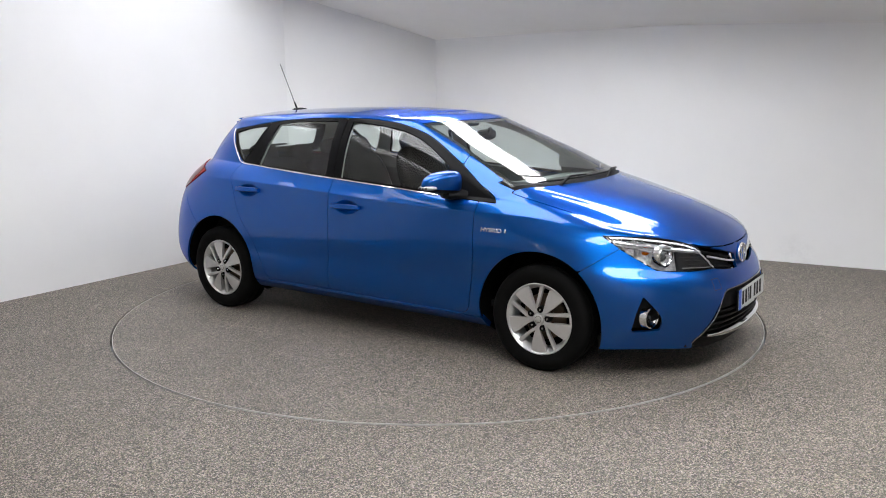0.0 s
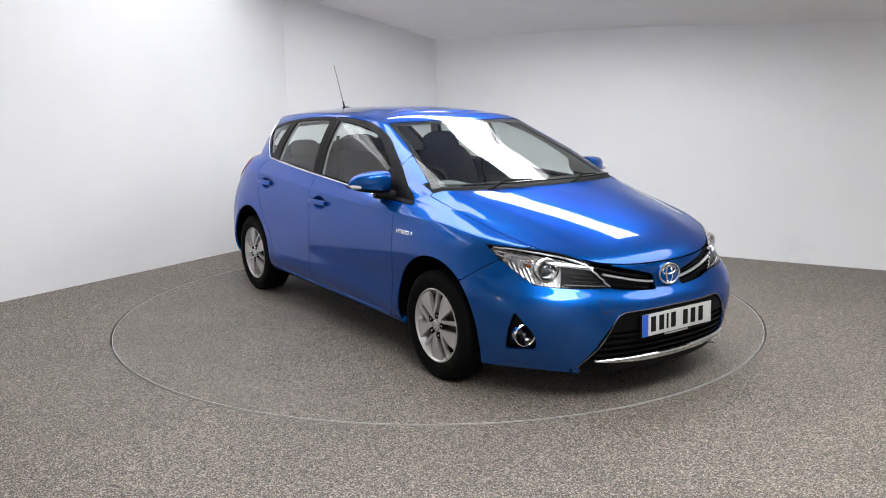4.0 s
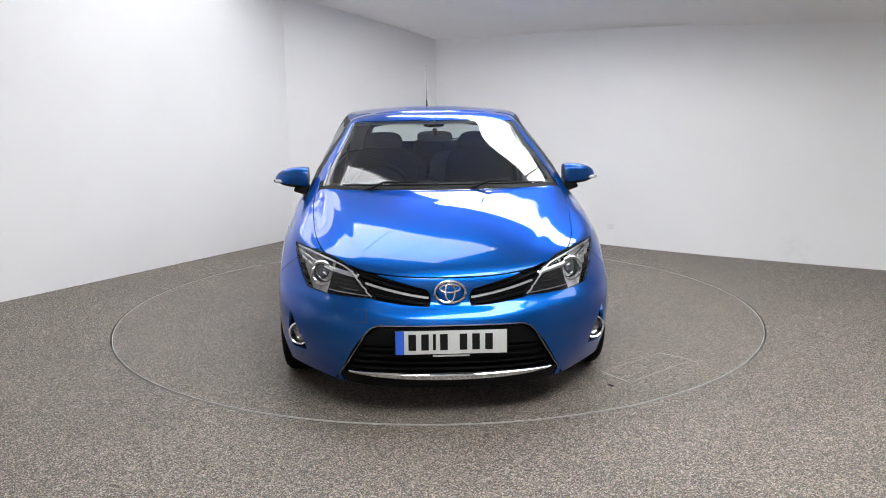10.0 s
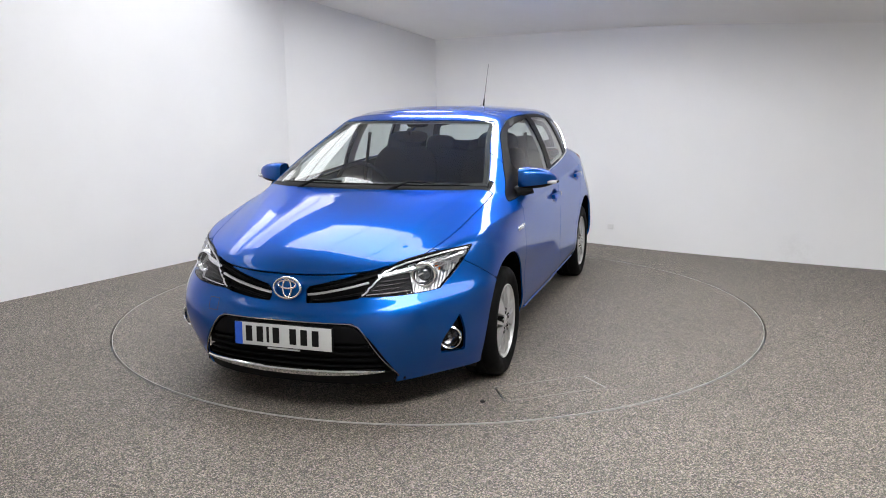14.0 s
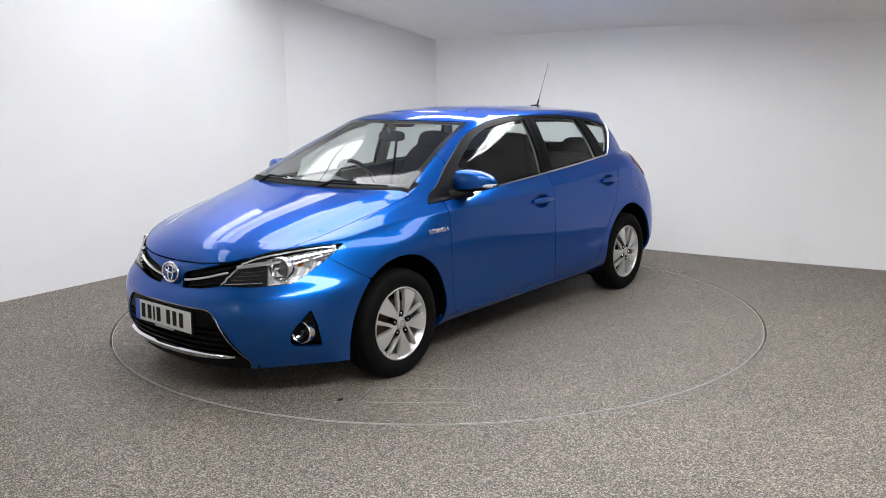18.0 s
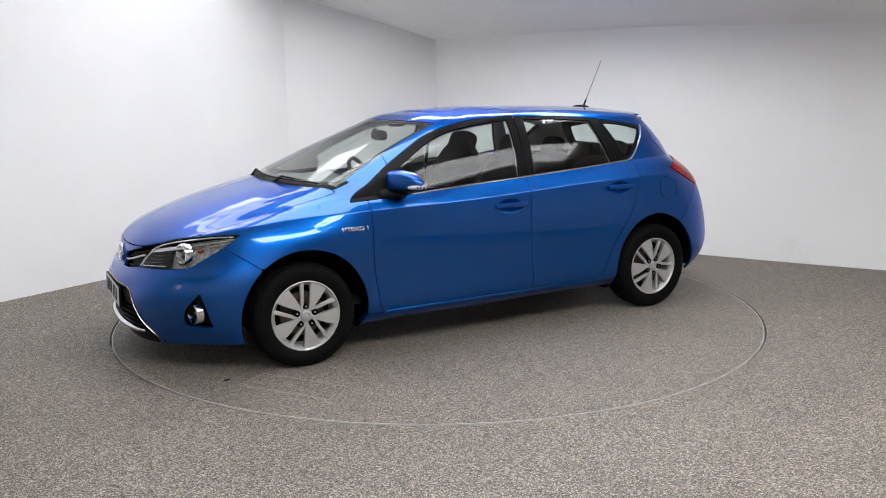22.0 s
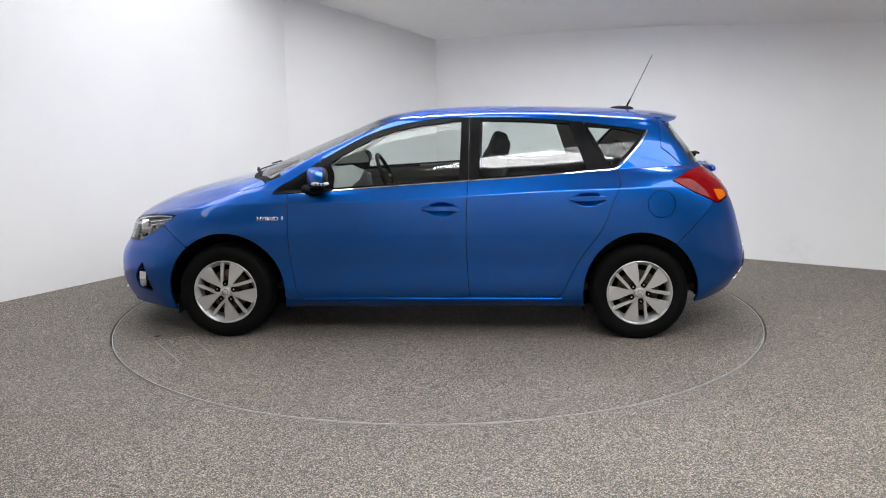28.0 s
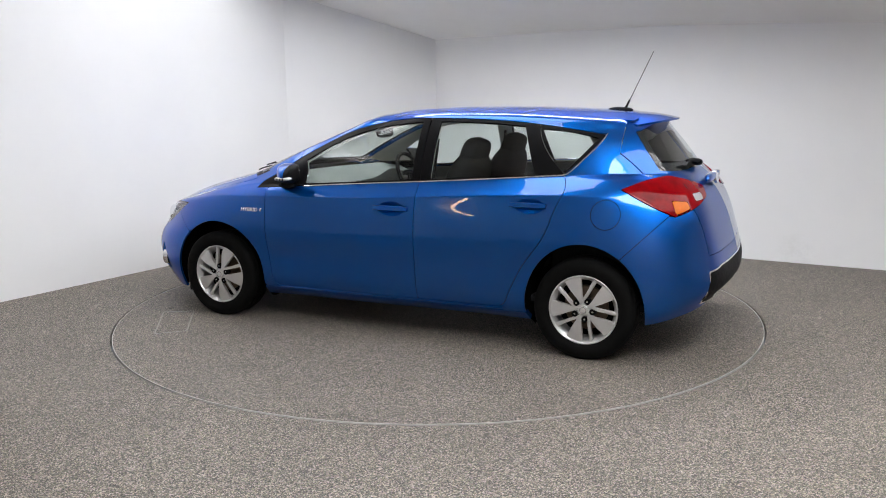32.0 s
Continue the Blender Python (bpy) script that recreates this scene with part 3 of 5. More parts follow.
DLO = outline([(2.288, 0.908), (1.93, 0.932), (1.06, 0.992), (0.5, 1.03), (0.16, 1.054)], [(0.16, 1.054), (0.06, 1.14), (-0.05, 1.278)],
              [(-0.05, 1.278), (0.38, 1.338), (1.01, 1.368), (1.175, 1.366), (1.318, 1.354), (1.502, 1.322), (1.688, 1.266), (1.877, 1.172), (2.06, 1.064), (2.18, 0.987), (2.262, 0.938), (2.288, 0.908)])
WIN_F = outline([(1.90, 0.950), (1.115, 1.0)], [(1.115, 1.0), (1.105, 1.345)], [(1.105, 1.345), (1.184, 1.338), (1.329, 1.322), (1.472, 1.297), (1.621, 1.254), (1.735, 1.203), (1.849, 1.140), (1.925, 1.094)], [(1.925, 1.094), (1.898, 1.04), (1.90, 0.950)])
WIN_R = outline([(0.99, 1.006), (0.33, 1.05)], [(0.33, 1.05), (0.43, 1.322)], [(0.43, 1.322), (0.7, 1.342), (0.98, 1.347)], [(0.98, 1.347), (0.99, 1.006)])
WIN_Q = outline([(0.185, 1.064), (0.14, 1.075)], [(0.14, 1.075), (0.07, 1.15), (-0.025, 1.262)], [(-0.025, 1.262), (0.12, 1.295), (0.33, 1.315)], [(0.33, 1.315), (0.185, 1.064)])
DOOR_F = outline([(2.19, 1.0), (2.18, 0.8), (2.18, 0.62), (2.15, 0.36)], [(2.15, 0.36), (2.13, 0.28), (2.07, 0.25)], [(2.07, 0.25), (1.05, 0.265)], [(1.05, 0.265), (1.07, 0.72), (1.06, 0.99), (1.05, 1.4)], [(1.05, 1.4), (2.19, 1.4)], [(2.19, 1.4), (2.19, 1.0)])
DOOR_R = outline([(1.05, 0.265), (1.07, 0.72), (1.06, 0.99), (1.05, 1.4)], [(1.05, 1.4), (0.345, 1.4)], [(0.345, 1.4), (0.34, 1.33), (0.16, 1.06)], [(0.16, 1.06), (0.13, 0.98), (0.16, 0.9), (0.23, 0.72), (0.36, 0.53), (0.45, 0.35)], [(0.45, 0.35), (0.48, 0.29), (0.55, 0.268)], [(0.55, 0.268), (1.05, 0.265)])
HEADLAMP = outline([(1.520, 0.774), (1.77, 0.760), (1.93, 0.735), (2.035, 0.700)], [(2.035, 0.700), (2.158, 0.582)], [(2.158, 0.582), (1.96, 0.589), (1.775, 0.602)], [(1.775, 0.602), (1.645, 0.680), (1.520, 0.774)])
GRILLE = outline([(0.47, 0.72), (0.30, 0.672), (0.108, 0.622)], [(0.108, 0.622), (0.094, 0.598), (0.092, 0.575), (0.098, 0.548)], [(0.098, 0.548), (0.22, 0.556), (0.36, 0.578)], [(0.36, 0.578), (0.47, 0.72)])
LOWER = outline([(-0.345, 0.468), (0.345, 0.468)], [(0.345, 0.468), (0.40, 0.42), (0.525, 0.21)], [(0.525, 0.21), (0.50, 0.15), (0.0, 0.11), (-0.50, 0.15), (-0.525, 0.21)], [(-0.525, 0.21), (-0.40, 0.42), (-0.345, 0.468)])
FOG = outline([(1.685, 0.475), (1.655, 0.385)], [(1.655, 0.385), (1.640, 0.278)], [(1.640, 0.278), (1.786, 0.290)], [(1.786, 0.290), (1.788, 0.345), (1.765, 0.39)], [(1.765, 0.39), (1.685, 0.475)])
TAIL = outline([(0.43, 0.985), (0.3, 1.024), (0.12, 1.047)], [(0.12, 1.047), (0.0, 1.022), (-0.175, 0.972)], [(-0.175, 0.972), (-0.15, 0.92)], [(-0.15, 0.92), (0.02, 0.885), (0.195, 0.840)], [(0.195, 0.840), (0.33, 0.912), (0.43, 0.985)])
BONNET = outline([(3.412, 0.0), (3.40, 0.2), (3.338, 0.40), (3.22, 0.57)], [(3.22, 0.57), (3.12, 0.615), (2.8, 0.685), (2.5, 0.715), (2.34, 0.72)], [(2.34, 0.72), (2.44, 0.58), (2.50, 0.42), (2.545, 0.2), (2.555, 0.0)], [(2.555, 0.0), (2.555, -0.2)], [(2.555, -0.2), (3.412, -0.2)], [(3.412, -0.2), (3.412, 0.0)])
SCREEN = outline([(2.50, -0.3), (2.50, 0.0), (2.49, 0.2), (2.45, 0.42), (2.40, 0.58), (2.325, 0.688)], [(2.325, 0.688), (2.05, 0.624), (1.84, 0.570), (1.68, 0.545), (1.59, 0.532)], [(1.59, 0.532), (1.66, 0.36), (1.69, 0.2), (1.70, 0.0), (1.70, -0.3)], [(1.70, -0.3), (2.50, -0.3)])
REARGLASS = outline([(-0.3, 1.32), (0.3, 1.32), (0.500, 1.29)], [(0.500, 1.29), (0.543, 1.20), (0.568, 1.075)], [(0.568, 1.075), (0.3, 1.062), (-0.3, 1.062)], [(-0.3, 1.062), (-0.3, 1.32)])

AY = np.abs(Y)
DIAG = (X - AY) / math.sqrt(2)
DIAG_REAR = (X + AY) / math.sqrt(2)
XZ, XY, YZ = np.stack([X, Z], 1), np.stack([X, AY], 1), np.stack([AY, Z], 1)
NOSE, TAIL_END = X > 2.5, X < 0.3
far = -np.ones(len(PTS))


def region(poly, q, where):
    f = far.copy()
    f[where] = inside(poly, q[where])
    return f


f_dlo = region(DLO, XZ, (AY > 0.45) & (LEV > 5.3))
f_winf, f_winr, f_winq = (region(p, XZ, (AY > 0.45) & (LEV > 5.5)) for p in (WIN_F, WIN_R, WIN_Q))
f_doorf, f_doorr = (region(p, XZ, AY > 0.45) for p in (DOOR_F, DOOR_R))
f_doorf_low, f_doorr_low = np.minimum(f_doorf, (6.02 - LEV) * 0.2), np.minimum(f_doorr, (6.02 - LEV) * 0.2)
f_lamp = region(HEADLAMP, np.stack([DIAG, Z], 1), NOSE & (AY > 0.2))
f_grille = region(GRILLE, YZ, NOSE & (LEV < 4.4) & (X > 3.15))
f_lower = region(LOWER, np.stack([Y, Z], 1), NOSE & (X > 3.2))
f_fog = region(FOG, np.stack([DIAG, Z], 1), NOSE & (AY > 0.55))
f_tail = region(TAIL, np.stack([DIAG_REAR, Z], 1), TAIL_END & (LEV < 6.3))
f_bonnet = region(BONNET, XY, (X > 2.2) & (LEV > 3.9) & (LEV < 6.4))
f_screen = region(SCREEN, XY, (X > 1.4) & (LEV > 5.9))
f_rear = region(REARGLASS, YZ, (X < 0.1) & (LEV > 5.8))
ARCH_AHEAD, ARCH_BEHIND = 1.10, 1.04            # how far each side of an arch is drawn in
squeeze = np.where(X > REAR_HUB[0], ARCH_AHEAD, ARCH_BEHIND)
f_arch = np.maximum(0.372 - np.hypot(X - FRONT_HUB[0], Z - FRONT_HUB[1]), 0.372 - np.hypot((X - REAR_HUB[0]) * squeeze, Z - REAR_HUB[1]))
f_arch[AY < 0.5] = -1
f_fuel = 0.082 - np.hypot(X + 0.115, Z - 0.848)
f_fuel[Y < 0.4] = -1


# dished cups behind the door handles
CUPS = ((1.225, 0.820, 0.088, 0.044), (0.325, 0.877, 0.085, 0.042))
f_cup = far.copy()
for cx, cz, ca, cb in CUPS:
    rr = np.hypot((X - cx) / ca, (Z - cz) / cb)
    f_cup = np.maximum(f_cup, (1 - rr) * cb)
f_cup[AY < 0.5] = -1


def seam(p, q, xs, zs):
    """Signed distance to a straight seam line, positive ahead of it."""
    d = np.array([q[0] - p[0], q[1] - p[1]])
    d /= np.hypot(*d)
    return (xs - p[0]) * -d[1] + (zs - p[1]) * d[0]


f_bumpf = -seam((2.80, 0.56), (3.06, 0.74), X, Z)
f_bumpf = np.minimum(f_bumpf, X - 2.70)
f_bumpr = np.minimum(seam((-0.20, 0.60), (-0.44, 0.84), X, Z), -0.15 - X)
f_gate = np.minimum(-0.14 - X, 0.64 - AY)
f_gate = np.minimum(f_gate, Z - 0.62)
f_gate = np.minimum(f_gate, (0.66 - AY) - 0.10 * np.clip(Z - 1.0, 0, 1))
f_sill = np.minimum(0.245 - Z, np.minimum(X - 0.30, 2.30 - X))
f_roof = np.minimum(LEV - 9.02, 1)
ALL = np.ones(len(PTS))
GAP = 0.0020


def without(f, *others):
    for o in others:
        f = np.minimum(f, -o)
    return f - GAP


def sides(name, f, mat, label="", **kw):
    out = []
    for s in (1, -1):
        out.append(panel(name, np.minimum(f, s * Y - 0.001), mat, car, label, **kw))
    return out


holes = (f_arch, f_lamp, f_grille, f_lower, f_fog, f_tail)
sides("window_front", f_winf - 0.001, GLASS, "clear front door window", lift=-0.004, depth=0)
sides("window_rear", f_winr - 0.001, GLASS, "clear rear door window", lift=-0.004, depth=0)
sides("window_quarter", f_winq - 0.001, GLASS, "small fixed rear quarter window", lift=-0.004, depth=0)
split = X - 1.055
sides("window_frame_front", without(np.minimum(f_dlo, split), f_winf), GLOSSBLACK, "black front window frame")
sides("window_frame_rear", without(np.minimum(np.minimum(f_dlo, -split), f_doorr), f_winr), GLOSSBLACK, "black rear window frame")
sides("window_frame_quarter", without(np.minimum(np.minimum(f_dlo, -split), 0.36 - X), f_doorr, f_winq - 0.008), GLOSSBLACK, "black quarter window frame")
sides("front_door", without(f_doorf_low, f_dlo, f_cup + 0.002), PAINT)
sides("rear_door", without(f_doorr_low, f_dlo, f_arch, f_cup + 0.002), PAINT)
panel("bonnet", without(f_bonnet, f_lamp, f_grille), PAINT, car)
panel("windscreen", f_screen - 0.001, GLASS, car, "raked clear windscreen", lift=-0.002, depth=0)
panel("rear_window", f_rear - 0.001, GLASS, car, "tinted rear window", lift=-0.002, depth=0)
panel("front_bumper", without(np.minimum(f_bumpf, 4.6 - LEV), f_bonnet, *holes), PAINT, car)
panel("rear_bumper", without(np.minimum(f_bumpr, 5.2 - LEV), f_gate, *holes), PAINT, car)
panel("tailgate", without(np.minimum(f_gate, 8.99 - LEV), f_rear, f_tail), PAINT, car)
panel("roof", without(np.minimum(f_roof, 8 + X), f_screen, f_rear), PAINT, car)
cowl = np.minimum(np.minimum(f_screen * 0 + X - 2.05, LEV - 5.98), 0.74 - AY)
panel("cowl", without(np.minimum(cowl, np.minimum((6.3 - LEV) * 0.3, 0.70 - AY)), f_bonnet, f_screen, f_dlo), BLACK, car, "black plastic scuttle", lift=-0.004)
fender = np.minimum(X - 2.0, LEV * 0 + 1)
sides("front_wing", without(np.minimum(fender, 8.99 - LEV), f_doorf_low, f_dlo, f_bonnet, f_bumpf, f_screen, np.minimum(cowl, np.minimum((6.3 - LEV) * 0.3, 0.70 - AY)), f_sill, *holes), PAINT, depth=0.007)
sides("rear_quarter", without(np.minimum(np.minimum(2.0 - X, 9.02 - LEV), 1 * ALL), f_doorf_low, f_doorr_low, f_dlo, f_gate, np.minimum(f_bumpr, 5.2 - LEV), f_screen, f_rear, f_sill, f_fuel, *holes), PAINT, depth=0.007)
sides("sill", without(f_sill, f_doorf, f_doorr, f_arch), PAINT, lift=0.001, depth=0.03)
panel("fuel_flap", f_fuel - GAP, PAINT, car)


def dip(p, n):
    """Presses the cups inwards."""
    out = p.copy()
    for cx, cz, ca, cb in CUPS:
        rr = np.hypot((p[:, 0] - cx) / ca, (p[:, 2] - cz) / cb)
        k = np.clip(1 - rr ** 2, 0, 1) ** 0.8
        out -= n * (0.018 * k)[:, None]
    return out


for cx, cz, ca, cb in CUPS:
    near = np.hypot((X - cx) / ca, (Z - cz) / cb) < 1.5
    f_one = np.where(near, f_cup, -1)
    sides("handle_cup", f_one + 0.0035, PAINT, "dished blue recess behind a door handle", depth=0, dish=dip)


# ---- wheels: outer face looks along local z ----
def wheel_meshes():
    tyre = bmesh.new()
    R, rim = 0.298, 0.200
    prof = [(rim - 0.012, -0.19), (rim + 0.02, -0.198), (rim + 0.06, -0.2), (R - 0.022, -0.192), (R - 0.004, -0.175), (R, -0.15), (R, -0.125), (R - 0.007, -0.122), (R - 0.007, -0.116), (R, -0.113), (R, -0.07), (R - 0.007, -0.067), (R - 0.007, -0.061), (R, -0.058), (R, -0.035),
            (R - 0.004, -0.012), (R - 0.02, 0.003), (R - 0.045, 0.010), (rim + 0.035, 0.008), (rim + 0.014, 0.001), (rim + 0.006, -0.004), (rim - 0.004, -0.008)]
    lathe(tyre, prof, 72)
    rimb = bmesh.new()
    lathe(rimb, [(rim - 0.002, -0.19), (rim - 0.022, -0.17), (rim - 0.03, -0.05), (rim - 0.026, -0.03), (rim - 0.014, -0.017), (rim - 0.007, -0.006), (rim - 0.003, -0.001), (rim + 0.002, -0.003), (rim + 0.003, -0.012)], 72)
    return tyre, rimb


def spoke_shapes(k):
    """Outlines in the wheel's plane of one broad blade and of the slim bar beside it."""
    base = 2 * math.pi * k / 5
    def at(r, deg):
        a = base + radians(deg)
        return (r * math.cos(a), r * math.sin(a))
    blade = [at(0.034, -22), at(0.08, -16), at(0.13, -15.5), at(0.190, -14.5)] + [at(0.194, d) for d in (-7, 0, 7, 13)] + [at(0.190, 16), at(0.14, 15), at(0.10, 12), at(0.075, 6), at(0.034, 8)]
    bar = [at(0.032, 62), at(0.056, 44), at(0.09, 34), at(0.19, 28), at(0.193, 31.5), at(0.19, 35), at(0.10, 43), at(0.07, 53), at(0.032, 88)]
    return blade, bar


def dome(bm, verts, face_z):
    for v in verts:
        r = math.hypot(v.co.x, v.co.y)
        v.co.z += face_z(r)


def wheel(name, label):
    w = empty(name)
    tyre, rimb = wheel_meshes()
    bmesh.ops.recalc_face_normals(tyre, faces=tyre.faces[:])
    part("tyre", tyre, RUBBER, w, "black rubber tyre")
    bmesh.ops.recalc_face_normals(rimb, faces=rimb.faces[:])
    part("rim", rimb, SILVER, w)
    face = lambda r: -0.012 + 0.010 * (1 - ((r - 0.1) / 0.1) ** 2)
    for k in range(5):
        blade, bar = spoke_shapes(k)
        for nm, shape, low in (("blade", blade, 0.0), ("spoke", bar, 0.002)):
            bm = bmesh.new()
            prism(bm, shape, -0.022, 0.0 - low, bevel=0.004)
            dome(bm, [v for v in bm.verts], face)
            part(nm, bm, SILVER, w, smooth=30)
        a = 2 * math.pi * k / 5 + radians(26)
        m = Matrix.Translation((0.0555 * math.cos(a), 0.0555 * math.sin(a), -0.006))
        bm = bmesh.new()
        lathe(bm, [(0.0001, -0.006), (0.0155, -0.006), (0.0165, 0.0015), (0.018, 0.001), (0.019, -0.03)], 24, m)
        part("nut_seat", bm, BLACK, w, "dark recess round a wheel nut")
        bm = bmesh.new()
        lathe(bm, [(0.0001, 0.004), (0.006, 0.0035), (0.0085, 0.0), (0.0088, -0.02)], 6, m)
        part("wheel_nut", bm, CHROME, w)
    bm = bmesh.new()
    lathe(bm, [(0.0001, 0.0), (0.024, -0.001), (0.029, -0.004), (0.031, -0.012), (0.040, -0.014), (0.044, -0.024), (0.044, -0.05)], 40)
    part("hub", bm, SILVER, w)
    bm = bmesh.new()
    lathe(bm, [(0.016, 0.0008), (0.019, 0.0012), (0.021, 0.0008)], 32)
    part("cap_ring", bm, CHROME, w)
    bm = bmesh.new()
    lathe(bm, [(0.0001, -0.075), (0.125, -0.075), (0.13, -0.08), (0.13, -0.095), (0.0001, -0.095)], 40)
    part("brake_disc", bm, IRON, w)
    bm = bmesh.new()
    lathe(bm, [(0.0001, -0.11), (0.185, -0.11)], 40)
    part("dust_shield", bm, DARK, w)
    w["label"] = label
    w.parent = car
    return w


first = wheel("wheel", "five-blade silver alloy wheel with black tyre")
for i, (x, y, z, side, turn) in enumerate([(2.60, 0.868, 0.2945, 1, 27), (0.0, 0.856, 0.2945, 1, 2), (2.60, -0.868, 0.2945, -1, 54), (0.0, -0.856, 0.2945, -1, 29)]):
    m = pose(x, y, z, -90 if side > 0 else 90) @ pose(0, 0, 0, 0, 0, turn)
    if i == 0:
        first.matrix_basis = m
    else:
        copy_thing(first, m)


# ---- fittings on the car ----
SIDE_IDX = np.nonzero(AY > 0.45)[0]
FRONT_IDX = np.nonzero((X > 2.75) & (LEV < 6))[0]


def on_side(x, z, side=1, out=0.0):
    """A point on the body's side at x and z, and the outward normal there."""
    i = SIDE_IDX[np.argmin((X[SIDE_IDX] - x) ** 2 + (Z[SIDE_IDX] - z) ** 2 + 10.0 * (Y[SIDE_IDX] * side < 0))]
    n = NRM[i]
    y = Y[i] - (n[0] * (x - X[i]) + n[2] * (z - Z[i])) / n[1]
    return Vector((x, y, z)) + Vector(n) * out, Vector(n)


def on_front(y, z, out=0.0):
    i = FRONT_IDX[np.argmin((Y[FRONT_IDX] - y) ** 2 + (Z[FRONT_IDX] - z) ** 2)]
    n = NRM[i]
    x = X[i] - (n[1] * (y - Y[i]) + n[2] * (z - Z[i])) / n[0]
    return Vector((x, y, z)) + Vector(n) * out, Vector(n)


def on_diag(g, z, side, out=0.0):
    """A point of the front corner, by its place along the corner's face and its height."""
    pick = FRONT_IDX[Y[FRONT_IDX] * side > 0.1]
    order = pick[np.argsort((DIAG[pick] - g) ** 2 + (Z[pick] - z) ** 2)[:4]]
    w = 1 / ((DIAG[order] - g) ** 2 + (Z[order] - z) ** 2 + 1e-6)
    w /= w.sum()
    n = Vector((NRM[order] * w[:, None]).sum(0)).normalized()
    return Vector((PTS[order] * w[:, None]).sum(0)) + n * out, n


FOOT_IDX = np.nonzero((np.abs(LEV - 6.09) < 0.02) & (X > 2.0) & (AY < 0.72))[0]


def facing(p, n, up=(0, 0, 1)):
    """A pose at p whose z axis looks along n and whose y axis leans up."""
    n = Vector(n).normalized()
    x = Vector(up).cross(n).normalized()
    y = n.cross(x)
    return Matrix.Translation(p) @ Matrix((x, y, n)).transposed().to_4x4()


def band(name, pts, width, thick, mat, parent, label="", ups=None):
    """A flat strip with rounded edges along pts; ups are its outward normals."""
    bm = bmesh.new()
    rows = []
    for i, p in enumerate(pts):
        p = Vector(p)
        d = (Vector(pts[min(i + 1, len(pts) - 1)]) - Vector(pts[max(i - 1, 0)])).normalized()
        n = Vector(ups[i]).normalized()
        w = d.cross(n).normalized()
        k = width[i] if hasattr(width, "__len__") else width
        rows.append([bm.verts.new(p + w * a * k / 2 + n * b * thick) for a, b in ((-1, -0.5), (-1, 0.5), (-0.7, 1), (0.7, 1), (1, 0.5), (1, -0.5))])
    for r, s in zip(rows, rows[1:]):
        for k in range(6):
            bm.faces.new((r[k], r[(k + 1) % 6], s[(k + 1) % 6], s[k]))
    bm.faces.new(rows[0])
    bm.faces.new(rows[-1][::-1])
    bmesh.ops.recalc_face_normals(bm, faces=bm.faces[:])
    return part(name, bm, mat, parent, label)


def text_mesh(name, words, size, depth, m, mat, parent, label=""):
    cu = bpy.data.curves.new(name, "FONT")
    cu.body, cu.size, cu.extrude, cu.bevel_depth = words, size, depth, 0.0010
    cu.align_x, cu.align_y = "CENTER", "CENTER"
    tmp = new(name, cu)
    me = bpy.data.meshes.new_from_object(tmp.evaluated_get(bpy.context.evaluated_depsgraph_get()))
    bpy.data.objects.remove(tmp)
    me.transform(m)
    me.materials.clear()
    me.materials.append(mat)
    ob = new(name, me)
    ob.parent = parent
    if label:
        ob["label"] = label
    return ob


def blob(bm, centre, size, m=None, seg=24, rings=14, power=2.0):
    """A rounded cushion: a super-ellipsoid."""
    def s(v, p):
        return math.copysign(abs(v) ** p, v)
    e = 2.0 / power
    rows = []
    for j in range(rings + 1):
        b = -math.pi / 2 + math.pi * j / rings
        row = []
        for i in range(seg):
            a = 2 * math.pi * i / seg
            v = Vector((s(math.cos(b), e) * s(math.cos(a), e) * size[0], s(math.cos(b), e) * s(math.sin(a), e) * size[1], s(math.sin(b), e) * size[2])) + Vector(centre)
            row.append(bm.verts.new(m @ v if m is not None else v))
        rows.append(row)
    for r, q in zip(rows, rows[1:]):
        for i in range(seg):
            j = (i + 1) % seg
            bm.faces.new((r[i], r[j], q[j], q[i]))
    bmesh.ops.remove_doubles(bm, verts=bm.verts[:], dist=1e-5)
    return rows


def chrome_line():
    """Bright strip under the side windows that kicks up behind the quarter window."""
    low = [(1.90, 0.930), (1.6, 0.952), (1.06, 0.986), (0.5, 1.024), (0.19, 1.046), (0.15, 1.052), (0.115, 1.075), (0.055, 1.138), (-0.05, 1.268), (-0.055, 1.28)]
    u = np.concatenate([[0], np.cumsum(np.hypot(*np.diff(np.array(low), axis=0).T))])
    run = cubic(low, u, np.linspace(0, u[-1], 70))
    for side in (1, -1):
        pts, ups = [], []
        for x, z in run:
            p, n = on_side(x, z, side, 0.001)
            pts.append(p)
            ups.append(n)
        band("window_trim", pts, 0.009, 0.005, CHROME, car, "bright chrome strip under the windows", ups)

        # added strip, tilted upwards to draw the highlight along the doors' lower edge
        spots = [on_side(2.10 - 1.62 * k / 40, 0.252 + 0.006 * k / 40, side, 0.0015) for k in range(41)]
        band("sill_highlight", [p for p, n in spots], 0.009, 0.006, PAINT, car, "thin added strip standing in for the highlight along the door bottoms", [(n + Vector((0, 0, 0.9))).normalized() for p, n in spots])


def handles():
    for side in (1, -1):
        for x0, x1, z in ((1.108, 1.342, 0.828), (0.222, 0.440, 0.886)):
            pts, ups, w = [], [], []
            for k in range(13):
                f = k / 12
                lift = 0.003 + 0.017 * math.sin(math.pi * (0.06 + 0.88 * f)) ** 0.5
                q, nn = on_side(x0 + (x1 - x0) * f, z - 0.006, side, lift)
                pts.append(q)
                ups.append(nn)
                w.append(0.034 if 1 < k < 11 else 0.026)
            band("door_handle", pts, w, 0.016, PAINT, car, "blue door handle", ups)


